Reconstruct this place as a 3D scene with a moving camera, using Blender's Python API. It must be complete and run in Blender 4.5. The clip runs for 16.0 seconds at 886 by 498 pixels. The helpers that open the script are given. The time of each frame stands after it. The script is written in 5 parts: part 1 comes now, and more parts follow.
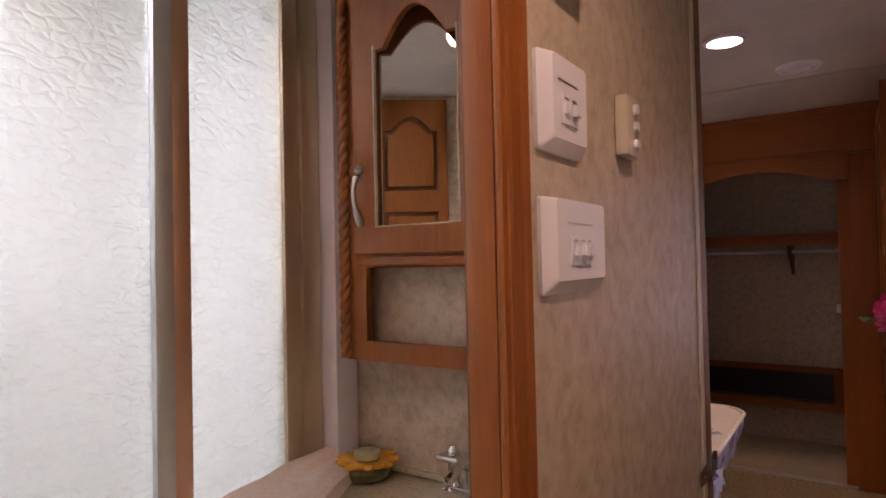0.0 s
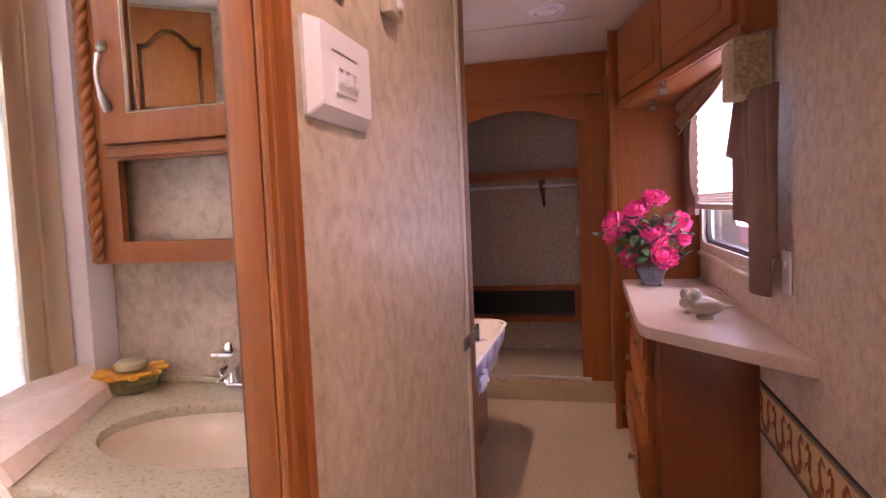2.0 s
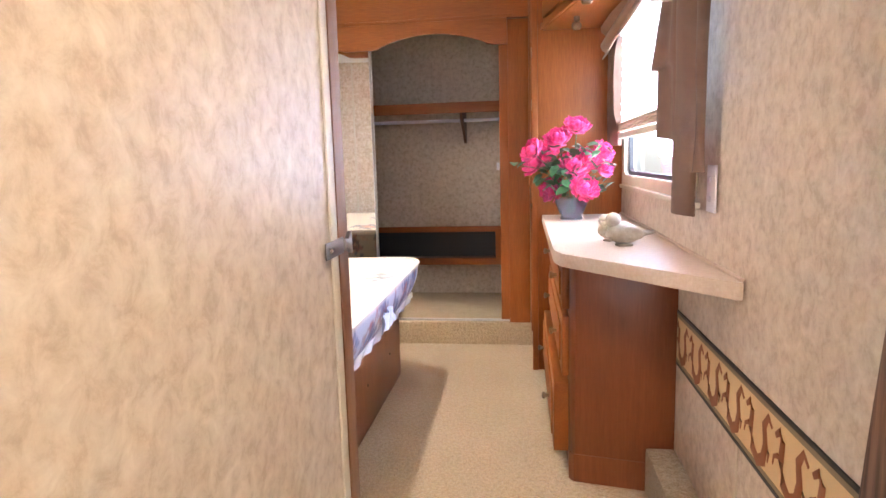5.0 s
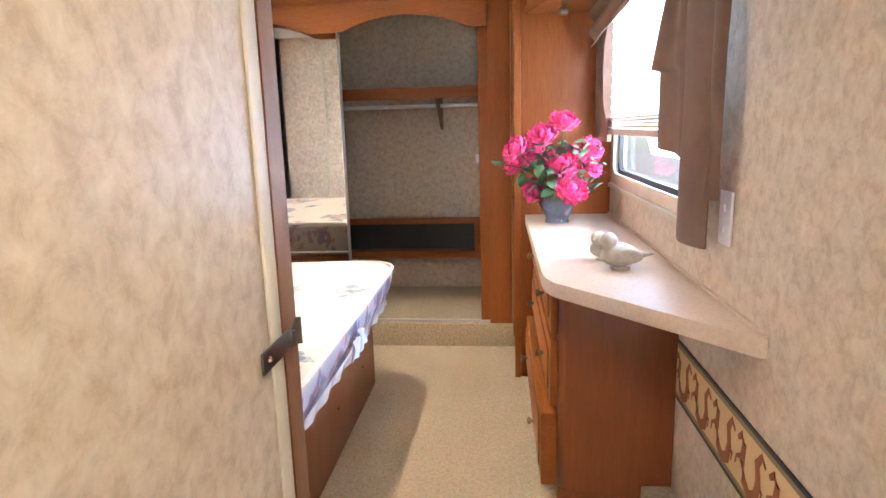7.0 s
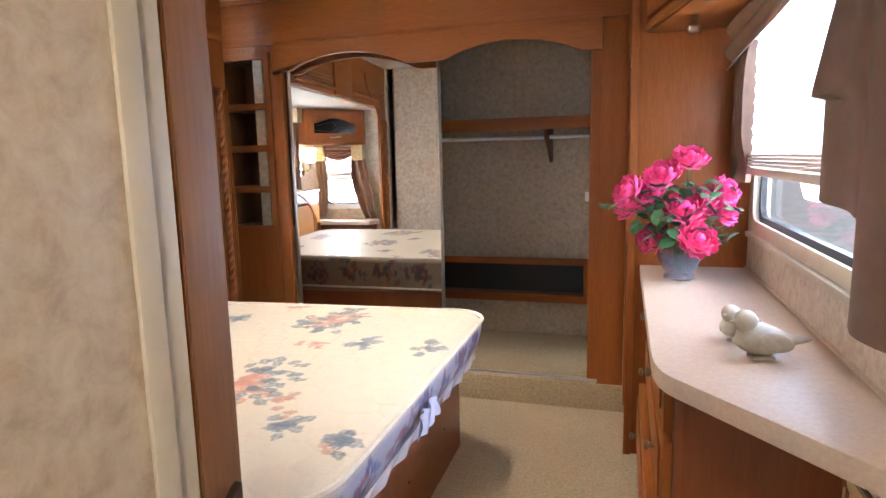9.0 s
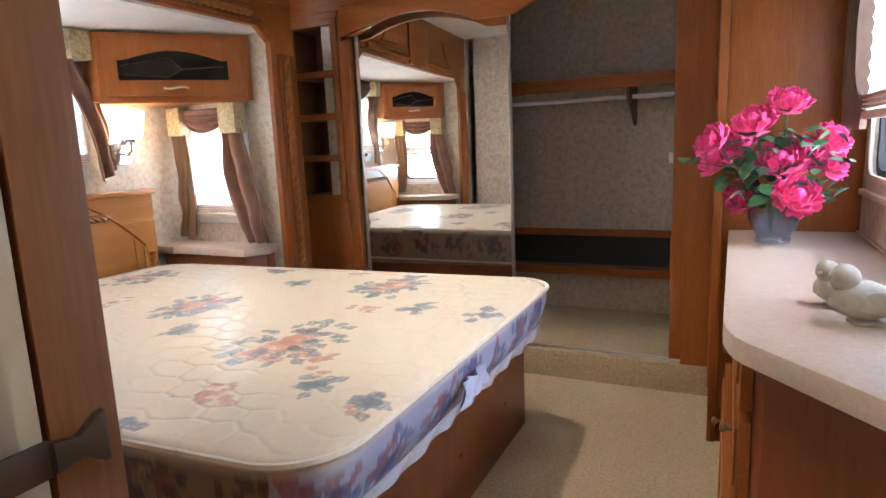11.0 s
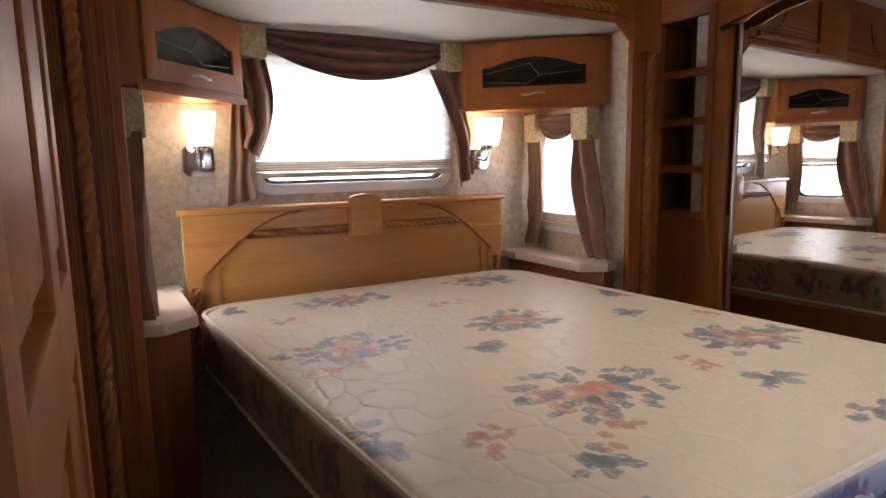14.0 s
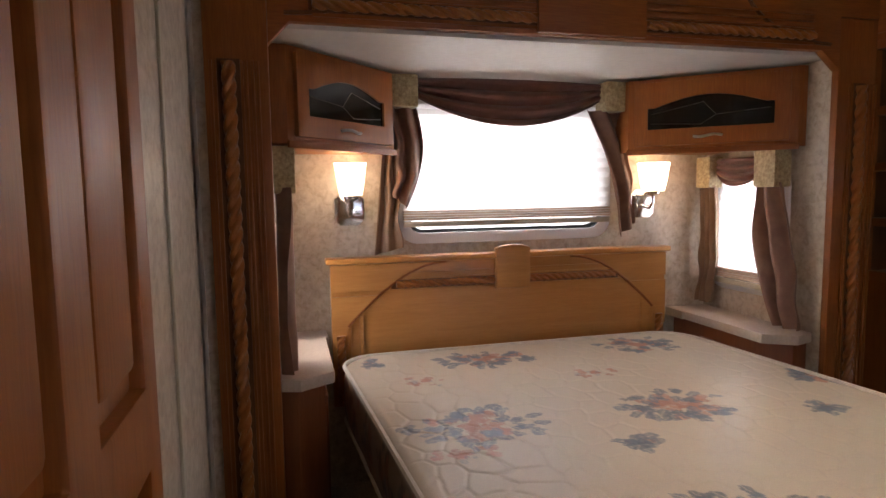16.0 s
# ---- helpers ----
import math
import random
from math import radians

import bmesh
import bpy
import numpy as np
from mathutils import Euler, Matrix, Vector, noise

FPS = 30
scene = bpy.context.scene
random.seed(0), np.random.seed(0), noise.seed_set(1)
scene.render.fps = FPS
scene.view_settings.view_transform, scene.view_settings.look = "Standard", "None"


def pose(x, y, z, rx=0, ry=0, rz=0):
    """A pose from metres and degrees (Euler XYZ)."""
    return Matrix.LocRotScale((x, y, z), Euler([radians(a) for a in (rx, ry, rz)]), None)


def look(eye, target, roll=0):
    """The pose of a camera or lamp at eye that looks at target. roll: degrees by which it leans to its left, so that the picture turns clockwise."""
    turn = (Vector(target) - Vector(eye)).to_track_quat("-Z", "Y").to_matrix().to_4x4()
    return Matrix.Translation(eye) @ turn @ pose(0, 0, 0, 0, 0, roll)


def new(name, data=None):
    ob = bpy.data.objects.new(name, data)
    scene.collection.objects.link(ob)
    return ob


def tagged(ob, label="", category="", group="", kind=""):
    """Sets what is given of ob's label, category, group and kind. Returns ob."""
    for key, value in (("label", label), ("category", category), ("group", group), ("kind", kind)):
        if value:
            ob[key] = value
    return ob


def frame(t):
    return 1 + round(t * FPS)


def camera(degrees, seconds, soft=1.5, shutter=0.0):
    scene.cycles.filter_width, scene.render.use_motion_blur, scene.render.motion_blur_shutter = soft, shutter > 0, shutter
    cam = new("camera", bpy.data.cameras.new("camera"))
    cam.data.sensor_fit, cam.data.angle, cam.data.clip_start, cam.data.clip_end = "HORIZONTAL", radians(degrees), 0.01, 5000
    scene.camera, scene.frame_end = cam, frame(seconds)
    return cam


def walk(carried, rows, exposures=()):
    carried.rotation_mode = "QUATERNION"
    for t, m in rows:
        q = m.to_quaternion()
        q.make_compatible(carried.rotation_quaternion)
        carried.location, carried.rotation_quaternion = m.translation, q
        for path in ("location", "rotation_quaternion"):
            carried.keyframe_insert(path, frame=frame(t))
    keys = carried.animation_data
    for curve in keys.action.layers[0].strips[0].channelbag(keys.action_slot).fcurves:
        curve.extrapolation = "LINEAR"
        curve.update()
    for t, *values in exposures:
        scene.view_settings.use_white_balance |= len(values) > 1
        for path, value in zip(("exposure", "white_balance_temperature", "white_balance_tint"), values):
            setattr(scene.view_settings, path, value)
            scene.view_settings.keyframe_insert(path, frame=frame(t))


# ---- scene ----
cam = camera(72.8, 16.0)
PATH = [
    (0, (0.131, 1.594, 1.371), (-1.004, 3.24, 1.415), -1.2),
    (0.5, (0.142, 1.585, 1.336), (-0.87, 3.309, 1.364), -1.8),
    (1, (0.154, 1.586, 1.31), (-0.767, 3.361, 1.281), -3.1),
    (1.5, (0.152, 1.591, 1.283), (-0.581, 3.449, 1.184), -2.6),
    (2, (0.145, 1.588, 1.247), (-0.347, 3.522, 1.117), -2.4),
    (2.5, (0.149, 1.595, 1.199), (-0.173, 3.561, 1.027), -2.1),
    (3, (0.153, 1.605, 1.153), (-0.091, 3.58, 0.95), -2.5),
    (3.5, (0.163, 1.623, 1.111), (-0.088, 3.592, 0.866), -2.3),
    (6, (0.2, 2.018, 1.134), (-0.055, 3.968, 0.773), -1.0),
    (6.5, (0.182, 2.07, 1.174), (-0.019, 4.017, 0.76), -1.7),
    (7, (0.167, 2.085, 1.242), (-0.026, 4.037, 0.851), -1.6),
    (7.5, (0.184, 2.131, 1.272), (-0.005, 4.09, 0.916), -1.9),
    (8, (0.192, 2.243, 1.288), (-0.169, 4.185, 0.974), -2.3),
    (10.5, (0.275, 2.533, 1.21), (-0.436, 4.376, 0.896), -1.3),
    (11, (0.288, 2.578, 1.174), (-0.572, 4.351, 0.834), -2.4),
    (11.5, (0.276, 2.66, 1.156), (-0.79, 4.319, 0.818), -2.2),
    (12, (0.259, 2.726, 1.145), (-0.978, 4.263, 0.819), -1.5),
    (12.5, (0.242, 2.759, 1.133), (-1.164, 4.143, 0.802), -1.7),
    (13, (0.225, 2.804, 1.153), (-1.278, 4.091, 0.858), -1.0),
    (13.5, (0.198, 2.842, 1.164), (-1.412, 3.994, 0.88), -1.3),
    (14, (0.183, 2.884, 1.185), (-1.535, 3.867, 0.899), -1.1),
    (14.5, (0.173, 2.93, 1.208), (-1.628, 3.762, 0.954), -0.4),
    (15, (0.13, 2.959, 1.228), (-1.688, 3.763, 1.01), -0.9),
    (15.5, (0.072, 2.993, 1.256), (-1.779, 3.717, 1.035), -0.7),
    (16, (0.047, 3.009, 1.28), (-1.881, 3.506, 1.09), -0.8),
]
EXPOSURES = [
(0.0, -0.95, 7000, 44), (1.0, -0.75, 7200, 50), (1.5, -0.4, 7200, 54), (2.0, 0.25, 6600, 54), (2.5, 1.05, 6300, 40), (3.0, 1.45, 6100, 33), (3.5, 1.65, 6000, 28), (4.6, 1.75, 5800, 18), (6.0, 1.65, 5650, 9),
    (7.0, 1.62, 5600, 8), (8.0, 1.35, 5600, 9), (9.2, 1.0, 5650, 9), (10.5, 0.75, 5600, 8), (11.5, 0.66, 5600, 8), (12.0, 0.36, 5650, 10), (13.0, -0.12, 5850, 11), (14.0, -0.34, 6050, 13), (15.0, -0.48, 6150, 15), (16.0, -0.6, 6250, 17),
]
walk(cam, [(t, look(eye, target, roll)) for t, eye, target, roll in PATH], EXPOSURES)

# ---------- world, sun, exposure ----------
world = bpy.data.worlds.new("sky")
scene.world = world
world.use_nodes = True
wn = world.node_tree.nodes
sky = wn.new("ShaderNodeTexSky")
sky.sky_type = "NISHITA"
sky.sun_disc = False
sky.sun_elevation, sky.sun_rotation = radians(60), radians(187)
wn["Background"].inputs[1].default_value = 0.12
world.node_tree.links.new(sky.outputs[0], wn["Background"].inputs[0])
sun = new("sun", bpy.data.lights.new("sun", "SUN"))
sun.data.energy, sun.data.angle, sun.data.color = 3.0, radians(0.5), (1.0, 0.94, 0.86)
sun.matrix_world = look((-0.6, -5, 9), (0, 0, 0))


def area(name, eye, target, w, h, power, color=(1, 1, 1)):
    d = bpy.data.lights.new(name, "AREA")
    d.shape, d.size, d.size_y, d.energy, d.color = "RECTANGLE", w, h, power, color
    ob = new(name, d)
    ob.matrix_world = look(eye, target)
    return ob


def bulb(name, at, power, color, radius=0.03):
    d = bpy.data.lights.new(name, "POINT")
    d.energy, d.color, d.shadow_soft_size = power, color, radius
    ob = new(name, d)
    ob.location = at
    return ob


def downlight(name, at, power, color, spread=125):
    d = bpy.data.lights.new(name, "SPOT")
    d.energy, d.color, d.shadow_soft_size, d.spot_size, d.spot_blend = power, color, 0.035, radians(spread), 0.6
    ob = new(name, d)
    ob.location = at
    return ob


area("window_light_right", (0.74, 4.25, 1.40), (-1.0, 4.25, 0.9), 1.1, 0.6, 11, (0.62, 0.74, 1.0))
area("window_light_bed", (-2.60, 3.93, 1.36), (0, 3.93, 0.5), 0.8, 0.45, 26, (0.98, 0.97, 0.96))
area("window_light_side_far", (-2.24, 5.05, 1.10), (-2.0, 3.0, 0.8), 0.25, 0.4, 6, (0.92, 0.96, 1.0))
area("window_light_side_near", (-2.24, 2.84, 1.10), (-2.0, 5.0, 0.8), 0.25, 0.4, 6, (0.92, 0.96, 1.0))
area("skylight_shower", (-1.25, 1.6, 2.1), (-1.25, 1.6, 0), 0.7, 1.0, 98, (0.90, 0.96, 1.0))
# added fill from behind the camera; no opening stands there
area("hall_rear_fill", (0.2, 0.15, 1.2), (0.1, 3.0, 0.6), 0.8, 1.0, 7, (1.0, 0.95, 0.88))
downlight("ceiling_bulb", (-0.245, 3.97, 2.13), 10, (1.0, 0.80, 0.58))
downlight("ceiling_bulb_far", (-0.62, 4.58, 2.13), 54, (1.0, 0.82, 0.62), 83)
# added warm fill for the hall wall, with no fitting of its own
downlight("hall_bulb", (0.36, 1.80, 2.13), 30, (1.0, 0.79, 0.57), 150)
bulb("sconce_bulb_near", (-2.42, 3.25, 1.335), 1.5, (1.0, 0.70, 0.40), 0.025)
bulb("sconce_bulb_far", (-2.42, 4.64, 1.335), 1.5, (1.0, 0.70, 0.40), 0.025)
downlight("bath_bulb", (-0.45, 1.75, 2.13), 12, (1.0, 0.82, 0.62), 150)

# ---------- materials ----------
def nodes_of(name):
    m = bpy.data.materials.new(name)
    m.use_nodes = True
    nt = m.node_tree
    return m, nt, nt.nodes["Principled BSDF"], nt.links


def mapped(nt, scale, kind="Object"):
    tc = nt.nodes.new("ShaderNodeTexCoord")
    mp = nt.nodes.new("ShaderNodeMapping")
    mp.inputs["Scale"].default_value = scale
    nt.links.new(tc.outputs[kind], mp.inputs[0])
    return mp.outputs[0]


def noise_tex(nt, vec, scale, detail=4, rough=0.5, dist=0.0):
    n = nt.nodes.new("ShaderNodeTexNoise")
    n.inputs["Scale"].default_value, n.inputs["Detail"].default_value = scale, detail
    n.inputs["Roughness"].default_value, n.inputs["Distortion"].default_value = rough, dist
    nt.links.new(vec, n.inputs["Vector"])
    return n.outputs[0]


def ramp(nt, fac, stops):
    r = nt.nodes.new("ShaderNodeValToRGB")
    el = r.color_ramp.elements
    while len(el) < len(stops):
        el.new(0.5)
    for e, (p, c) in zip(el, stops):
        e.position, e.color = p, (*c, 1)
    nt.links.new(fac, r.inputs[0])
    return r.outputs[0]


def mix(nt, a, b, fac, mode="MIX"):
    m = nt.nodes.new("ShaderNodeMix")
    m.data_type, m.blend_type = "RGBA", mode
    for sock, v in ((m.inputs[0], fac), (m.inputs[6], a), (m.inputs[7], b)):
        if hasattr(v, "links"):
            nt.links.new(v, sock)
        else:
            sock.default_value = v if isinstance(v, (int, float)) else (*v, 1)
    return m.outputs[2]


def bump(nt, height, strength, distance, bsdf):
    b = nt.nodes.new("ShaderNodeBump")
    b.inputs["Strength"].default_value, b.inputs["Distance"].default_value = strength, distance
    nt.links.new(height, b.inputs["Height"])
    nt.links.new(b.outputs[0], bsdf.inputs["Normal"])


def wood(name, dark, light, grain=(14, 14, 1.0), rough=0.46, coat=0.05):
    m, nt, p, L = nodes_of(name)
    v = mapped(nt, grain)
    fine = noise_tex(nt, v, 14, 6, 0.62, 0.3)
    wide = noise_tex(nt, v, 0.9, 3, 0.5, 1.6)
    c1 = ramp(nt, fine, [(0.12, dark), (0.80, light)])
    c2 = ramp(nt, wide, [(0.35, (0.86, 0.80, 0.74)), (0.65, (1.0, 1.0, 1.0))])
    info = nt.nodes.new("ShaderNodeObjectInfo")
    tone = ramp(nt, info.outputs["Random"], [(0.0, (0.93, 0.91, 0.89)), (1.0, (1.0, 1.0, 1.0))])
    L.new(mix(nt, mix(nt, c1, c2, 0.8, "MULTIPLY"), tone, 1.0, "MULTIPLY"), p.inputs["Base Color"])
    p.inputs["Roughness"].default_value = rough
    p.inputs["Coat Weight"].default_value = coat
    p.inputs["Coat Roughness"].default_value = 0.22
    p.inputs["Specular IOR Level"].default_value = 0.3
    bump(nt, fine, 0.12, 0.002, p)
    return m


def speckled(name, base, spot, scale, rough, relief=0.0, wide=0.12, lo=0.35, hi=0.7):
    m, nt, p, L = nodes_of(name)
    v = mapped(nt, (1, 1, 1))
    f = noise_tex(nt, v, scale, 5, 0.65)
    w = noise_tex(nt, v, 2.3, 3)
    c = ramp(nt, f, [(lo, spot), (hi, base)])
    k = ramp(nt, w, [(0.3, (1 - wide,) * 3), (0.7, (1, 1, 1))])
    L.new(mix(nt, c, k, 1.0, "MULTIPLY"), p.inputs["Base Color"])
    p.inputs["Roughness"].default_value = rough
    if relief:
        bump(nt, f, 0.5, relief, p)
    return m


def plain(name, color, rough=0.5, metal=0.0, **more):
    m, nt, p, L = nodes_of(name)
    p.inputs["Base Color"].default_value = (*color, 1)
    p.inputs["Roughness"].default_value, p.inputs["Metallic"].default_value = rough, metal
    for k, val in more.items():
        p.inputs[k.replace("_", " ")].default_value = val
    f = noise_tex(nt, mapped(nt, (1, 1, 1)), 60, 3)
    bump(nt, f, 0.06, 0.001, p)
    return m


def wallpaper_mat():
    m, nt, p, L = nodes_of("wallpaper")
    v = mapped(nt, (1.0, 1.0, 0.95))
    a = noise_tex(nt, v, 36, 6, 0.66, 0.35)
    b = noise_tex(nt, v, 9, 3, 0.5, 0.3)
    c1 = ramp(nt, a, [(0.34, (0.45, 0.355, 0.255)), (0.50, (0.57, 0.472, 0.358)), (0.68, (0.66, 0.568, 0.452))])
    c2 = ramp(nt, b, [(0.3, (0.91, 0.90, 0.88)), (0.7, (1, 1, 1))])
    L.new(mix(nt, c1, c2, 1.0, "MULTIPLY"), p.inputs["Base Color"])
    p.inputs["Roughness"].default_value = 0.42
    bump(nt, a, 0.12, 0.002, p)
    return m


def carpet_mat():
    m, nt, p, L = nodes_of("carpet")
    v = mapped(nt, (1, 1, 1))
    a = noise_tex(nt, v, 260, 4, 0.7)
    b = noise_tex(nt, v, 75, 4, 0.65)
    w = noise_tex(nt, v, 3, 3)
    c = ramp(nt, a, [(0.3, (0.33, 0.24, 0.13)), (0.6, (0.55, 0.44, 0.28))])
    c = mix(nt, c, ramp(nt, b, [(0.32, (0.70, 0.66, 0.58)), (0.58, (1, 1, 1))]), 1.0, "MULTIPLY")
    c = mix(nt, c, ramp(nt, w, [(0.3, (0.9, 0.9, 0.88)), (0.7, (1, 1, 1))]), 1.0, "MULTIPLY")
    L.new(c, p.inputs["Base Color"])
    p.inputs["Roughness"].default_value = 0.95
    p.inputs["Sheen Weight"].default_value = 0.2
    bump(nt, b, 0.9, 0.012, p)
    return m


def fabric(name, color, color2, scale=(1, 1, 1), rough=0.85, size=30, sheen=0.2):
    m, nt, p, L = nodes_of(name)
    v = mapped(nt, scale)
    a = noise_tex(nt, v, size, 5, 0.6)
    f = noise_tex(nt, v, size * 12, 2)
    L.new(ramp(nt, a, [(0.35, color), (0.65, color2)]), p.inputs["Base Color"])
    p.inputs["Roughness"].default_value = rough
    p.inputs["Sheen Weight"].default_value = sheen
    bump(nt, f, 0.3, 0.001, p)
    return m


def printed_mat():
    m, nt, p, L = nodes_of("mattress_ticking")
    at = nt.nodes.new("ShaderNodeAttribute")
    at.attribute_name = "print"
    f = noise_tex(nt, mapped(nt, (1, 1, 1)), 300, 3)
    L.new(mix(nt, at.outputs["Color"], ramp(nt, f, [(0.3, (0.9, 0.9, 0.9)), (0.7, (1, 1, 1))]), 1.0, "MULTIPLY"), p.inputs["Base Color"])
    p.inputs["Roughness"].default_value = 0.5
    p.inputs["Coat Weight"].default_value = 0.25
    p.inputs["Coat Roughness"].default_value = 0.22
    bump(nt, f, 0.1, 0.001, p)
    return m


def rain_glass():
    m, nt, p, L = nodes_of("rain_glass")
    v = mapped(nt, (1.0, 1.0, 1.7))
    n = nt.nodes.new("ShaderNodeTexNoise")
    n.inputs["Scale"].default_value, n.inputs["Detail"].default_value = 16, 2
    L.new(v, n.inputs["Vector"])
    warp = nt.nodes.new("ShaderNodeVectorMath")
    warp.operation = "MULTIPLY_ADD"
    warp.inputs[1].default_value = (0.05, 0.05, 0.05)
    L.new(n.outputs[1], warp.inputs[0])
    L.new(v, warp.inputs[2])
    cells = nt.nodes.new("ShaderNodeTexVoronoi")
    cells.feature = "DISTANCE_TO_EDGE"
    cells.inputs["Scale"].default_value = 34
    L.new(warp.outputs[0], cells.inputs["Vector"])
    a = ramp(nt, cells.outputs["Distance"], [(0.0, (1, 1, 1)), (0.30, (0, 0, 0))])
    p.inputs["Base Color"].default_value = (0.80, 0.92, 0.88, 1)
    p.inputs["Roughness"].default_value = 0.28
    p.inputs["Transmission Weight"].default_value = 0.65
    p.inputs["IOR"].default_value = 1.3
    bump(nt, a, 0.5, 0.0045, p)
    return m


def shade_mat():
    m, nt, p, L = nodes_of("pleated_shade_cloth")
    p.inputs["Base Color"].default_value = (0.82, 0.80, 0.76, 1)
    p.inputs["Roughness"].default_value = 0.8
    tr = nt.nodes.new("ShaderNodeBsdfTranslucent")
    tr.inputs[0].default_value = (0.9, 0.88, 0.85, 1)
    mx = nt.nodes.new("ShaderNodeMixShader")
    mx.inputs[0].default_value = 0.42
    L.new(p.outputs[0], mx.inputs[1])
    L.new(tr.outputs[0], mx.inputs[2])
    L.new(mx.outputs[0], nt.nodes["Material Output"].inputs[0])
    return m


def glow(name, color, strength):
    m, nt, p, L = nodes_of(name)
    p.inputs["Base Color"].default_value = (0.9, 0.86, 0.78, 1)
    p.inputs["Emission Color"].default_value = (*color, 1)
    p.inputs["Emission Strength"].default_value = strength
    return m


def frieze_mat():
    return plain("border_paper", (0.62, 0.43, 0.21), 0.6)


OAK = wood("honey_oak_upright", (0.215, 0.060, 0.010), (0.36, 0.120, 0.022))
OAK_X = wood("honey_oak_along", (0.215, 0.060, 0.010), (0.36, 0.120, 0.022), (1.0, 14, 14))
OAK_Y = wood("honey_oak_across", (0.215, 0.060, 0.010), (0.36, 0.120, 0.022), (14, 1.0, 14))
# darker copy of the honey oak; the shade of recesses is in its colour
OAK_SHADED = wood("shaded_oak", (0.10, 0.035, 0.012), (0.19, 0.075, 0.025))
LAMINATE = wood("cherry_laminate", (0.19, 0.058, 0.020), (0.27, 0.090, 0.032), (9, 9, 0.7), 0.34, 0.1)
MAPLE = wood("pale_maple", (0.43, 0.18, 0.043), (0.54, 0.245, 0.066), (9, 0.8, 9), 0.34, 0.15)
BEADING = wood("rope_beading_oak", (0.30, 0.095, 0.020), (0.44, 0.165, 0.038), (20, 20, 20), 0.28, 0.35)
WALLPAPER = wallpaper_mat()
CARPET = carpet_mat()
CEILING = speckled("ceiling_panel", (0.74, 0.71, 0.66), (0.68, 0.65, 0.60), 30, 0.5)
COUNTER = speckled("counter_laminate", (0.58, 0.46, 0.36), (0.50, 0.385, 0.29), 90, 0.42, 0.0, 0.05)
GRANITE = speckled("speckled_solid_surface", (0.60, 0.53, 0.38), (0.36, 0.29, 0.17), 130, 0.25, 0.0, 0.08, 0.28, 0.48)
BASIN = speckled("cream_basin", (0.86, 0.74, 0.56), (0.83, 0.70, 0.52), 20, 0.2)
WHITE = plain("white_plastic", (0.84, 0.83, 0.88), 0.35)
LABEL_CLOTH = plain("label_cloth", (0.36, 0.38, 0.50), 0.4)
IVORY = speckled("ivory_plastic", (0.62, 0.55, 0.42), (0.56, 0.49, 0.36), 15, 0.4)
CHROME = plain("chrome", (0.75, 0.75, 0.76), 0.15, 1.0)
BRASS = plain("dull_brass", (0.24, 0.18, 0.12), 0.42, 1.0)
STEEL = plain("brushed_nickel", (0.55, 0.53, 0.50), 0.3, 1.0)
BRONZE = plain("dark_bronze", (0.16, 0.14, 0.12), 0.35, 1.0)
SILVER = plain("satin_silver", (0.66, 0.70, 0.72), 0.28, 0.8)
COPPER = plain("copper_tan_metal", (0.66, 0.42, 0.29), 0.30, 0.8)
PLEAT_TAN = fabric("tan_pleat_edge", (0.50, 0.37, 0.26), (0.60, 0.46, 0.34))
CHAMPAGNE = plain("champagne_metal", (0.66, 0.55, 0.40), 0.38, 0.8)
EDGE = wood("dark_edge_band", (0.19, 0.085, 0.037), (0.28, 0.135, 0.060))
# black for rubber and print, also painted where deep shade lies
BLACK = plain("rubber_and_shade_black", (0.02, 0.02, 0.02), 0.5)
DARKGLASS = plain("dark_leaded_glass", (0.015, 0.014, 0.012), 0.08)
MIRROR = plain("mirror", (0.92, 0.93, 0.92), 0.01, 1.0)
MIRROR.node_tree.nodes["Bump"].inputs["Strength"].default_value = 0.0
DRAPE = fabric("brown_satin", (0.115, 0.058, 0.032), (0.15, 0.08, 0.046), (1, 1, 1), 0.6, 12, 0.05)
# lighter copy of the brown satin; window backlight is put into its colour
DRAPE_BACKLIT = fabric("backlit_brown_satin", (0.18, 0.088, 0.055), (0.25, 0.135, 0.085), (1, 1, 1), 0.55, 12, 0.05)
DRAPE_TAN = fabric("tan_satin", (0.22, 0.13, 0.072), (0.28, 0.17, 0.10), (1, 1, 1), 0.55, 12)
SWAG = fabric("rust_brown_satin", (0.13, 0.05, 0.035), (0.18, 0.075, 0.05), (1, 1, 1), 0.5, 10)
BROCADE = fabric("gold_brocade", (0.28, 0.20, 0.09), (0.52, 0.42, 0.23), (1, 1, 1), 0.6, 75)
STRIPED = fabric("striped_chenille", (0.045, 0.020, 0.012), (0.22, 0.115, 0.066), (9, 9, 0.5), 0.8, 7, 0.0)
CORD = fabric("gold_cord", (0.13, 0.075, 0.042), (0.25, 0.155, 0.09), (1, 1, 1), 0.7, 90)
TICKING = printed_mat()
PIPING = fabric("cream_piping", (0.62, 0.56, 0.46), (0.70, 0.64, 0.54))
TOWEL = fabric("peach_terry", (0.84, 0.69, 0.59), (0.92, 0.79, 0.70), (1, 1, 1), 0.95, 70)
RAIN = rain_glass()
SHADE = shade_mat()
CLEAR = plain("window_glass", (1, 1, 1), 0.0, 0.0, Transmission_Weight=1.0, IOR=1.1)
CLEAR.node_tree.nodes["Bump"].inputs["Strength"].default_value = 0.0
WRAP = plain("clear_plastic_wrap", (0.90, 0.91, 0.96), 0.22, 0.0, Transmission_Weight=0.55, IOR=1.2)
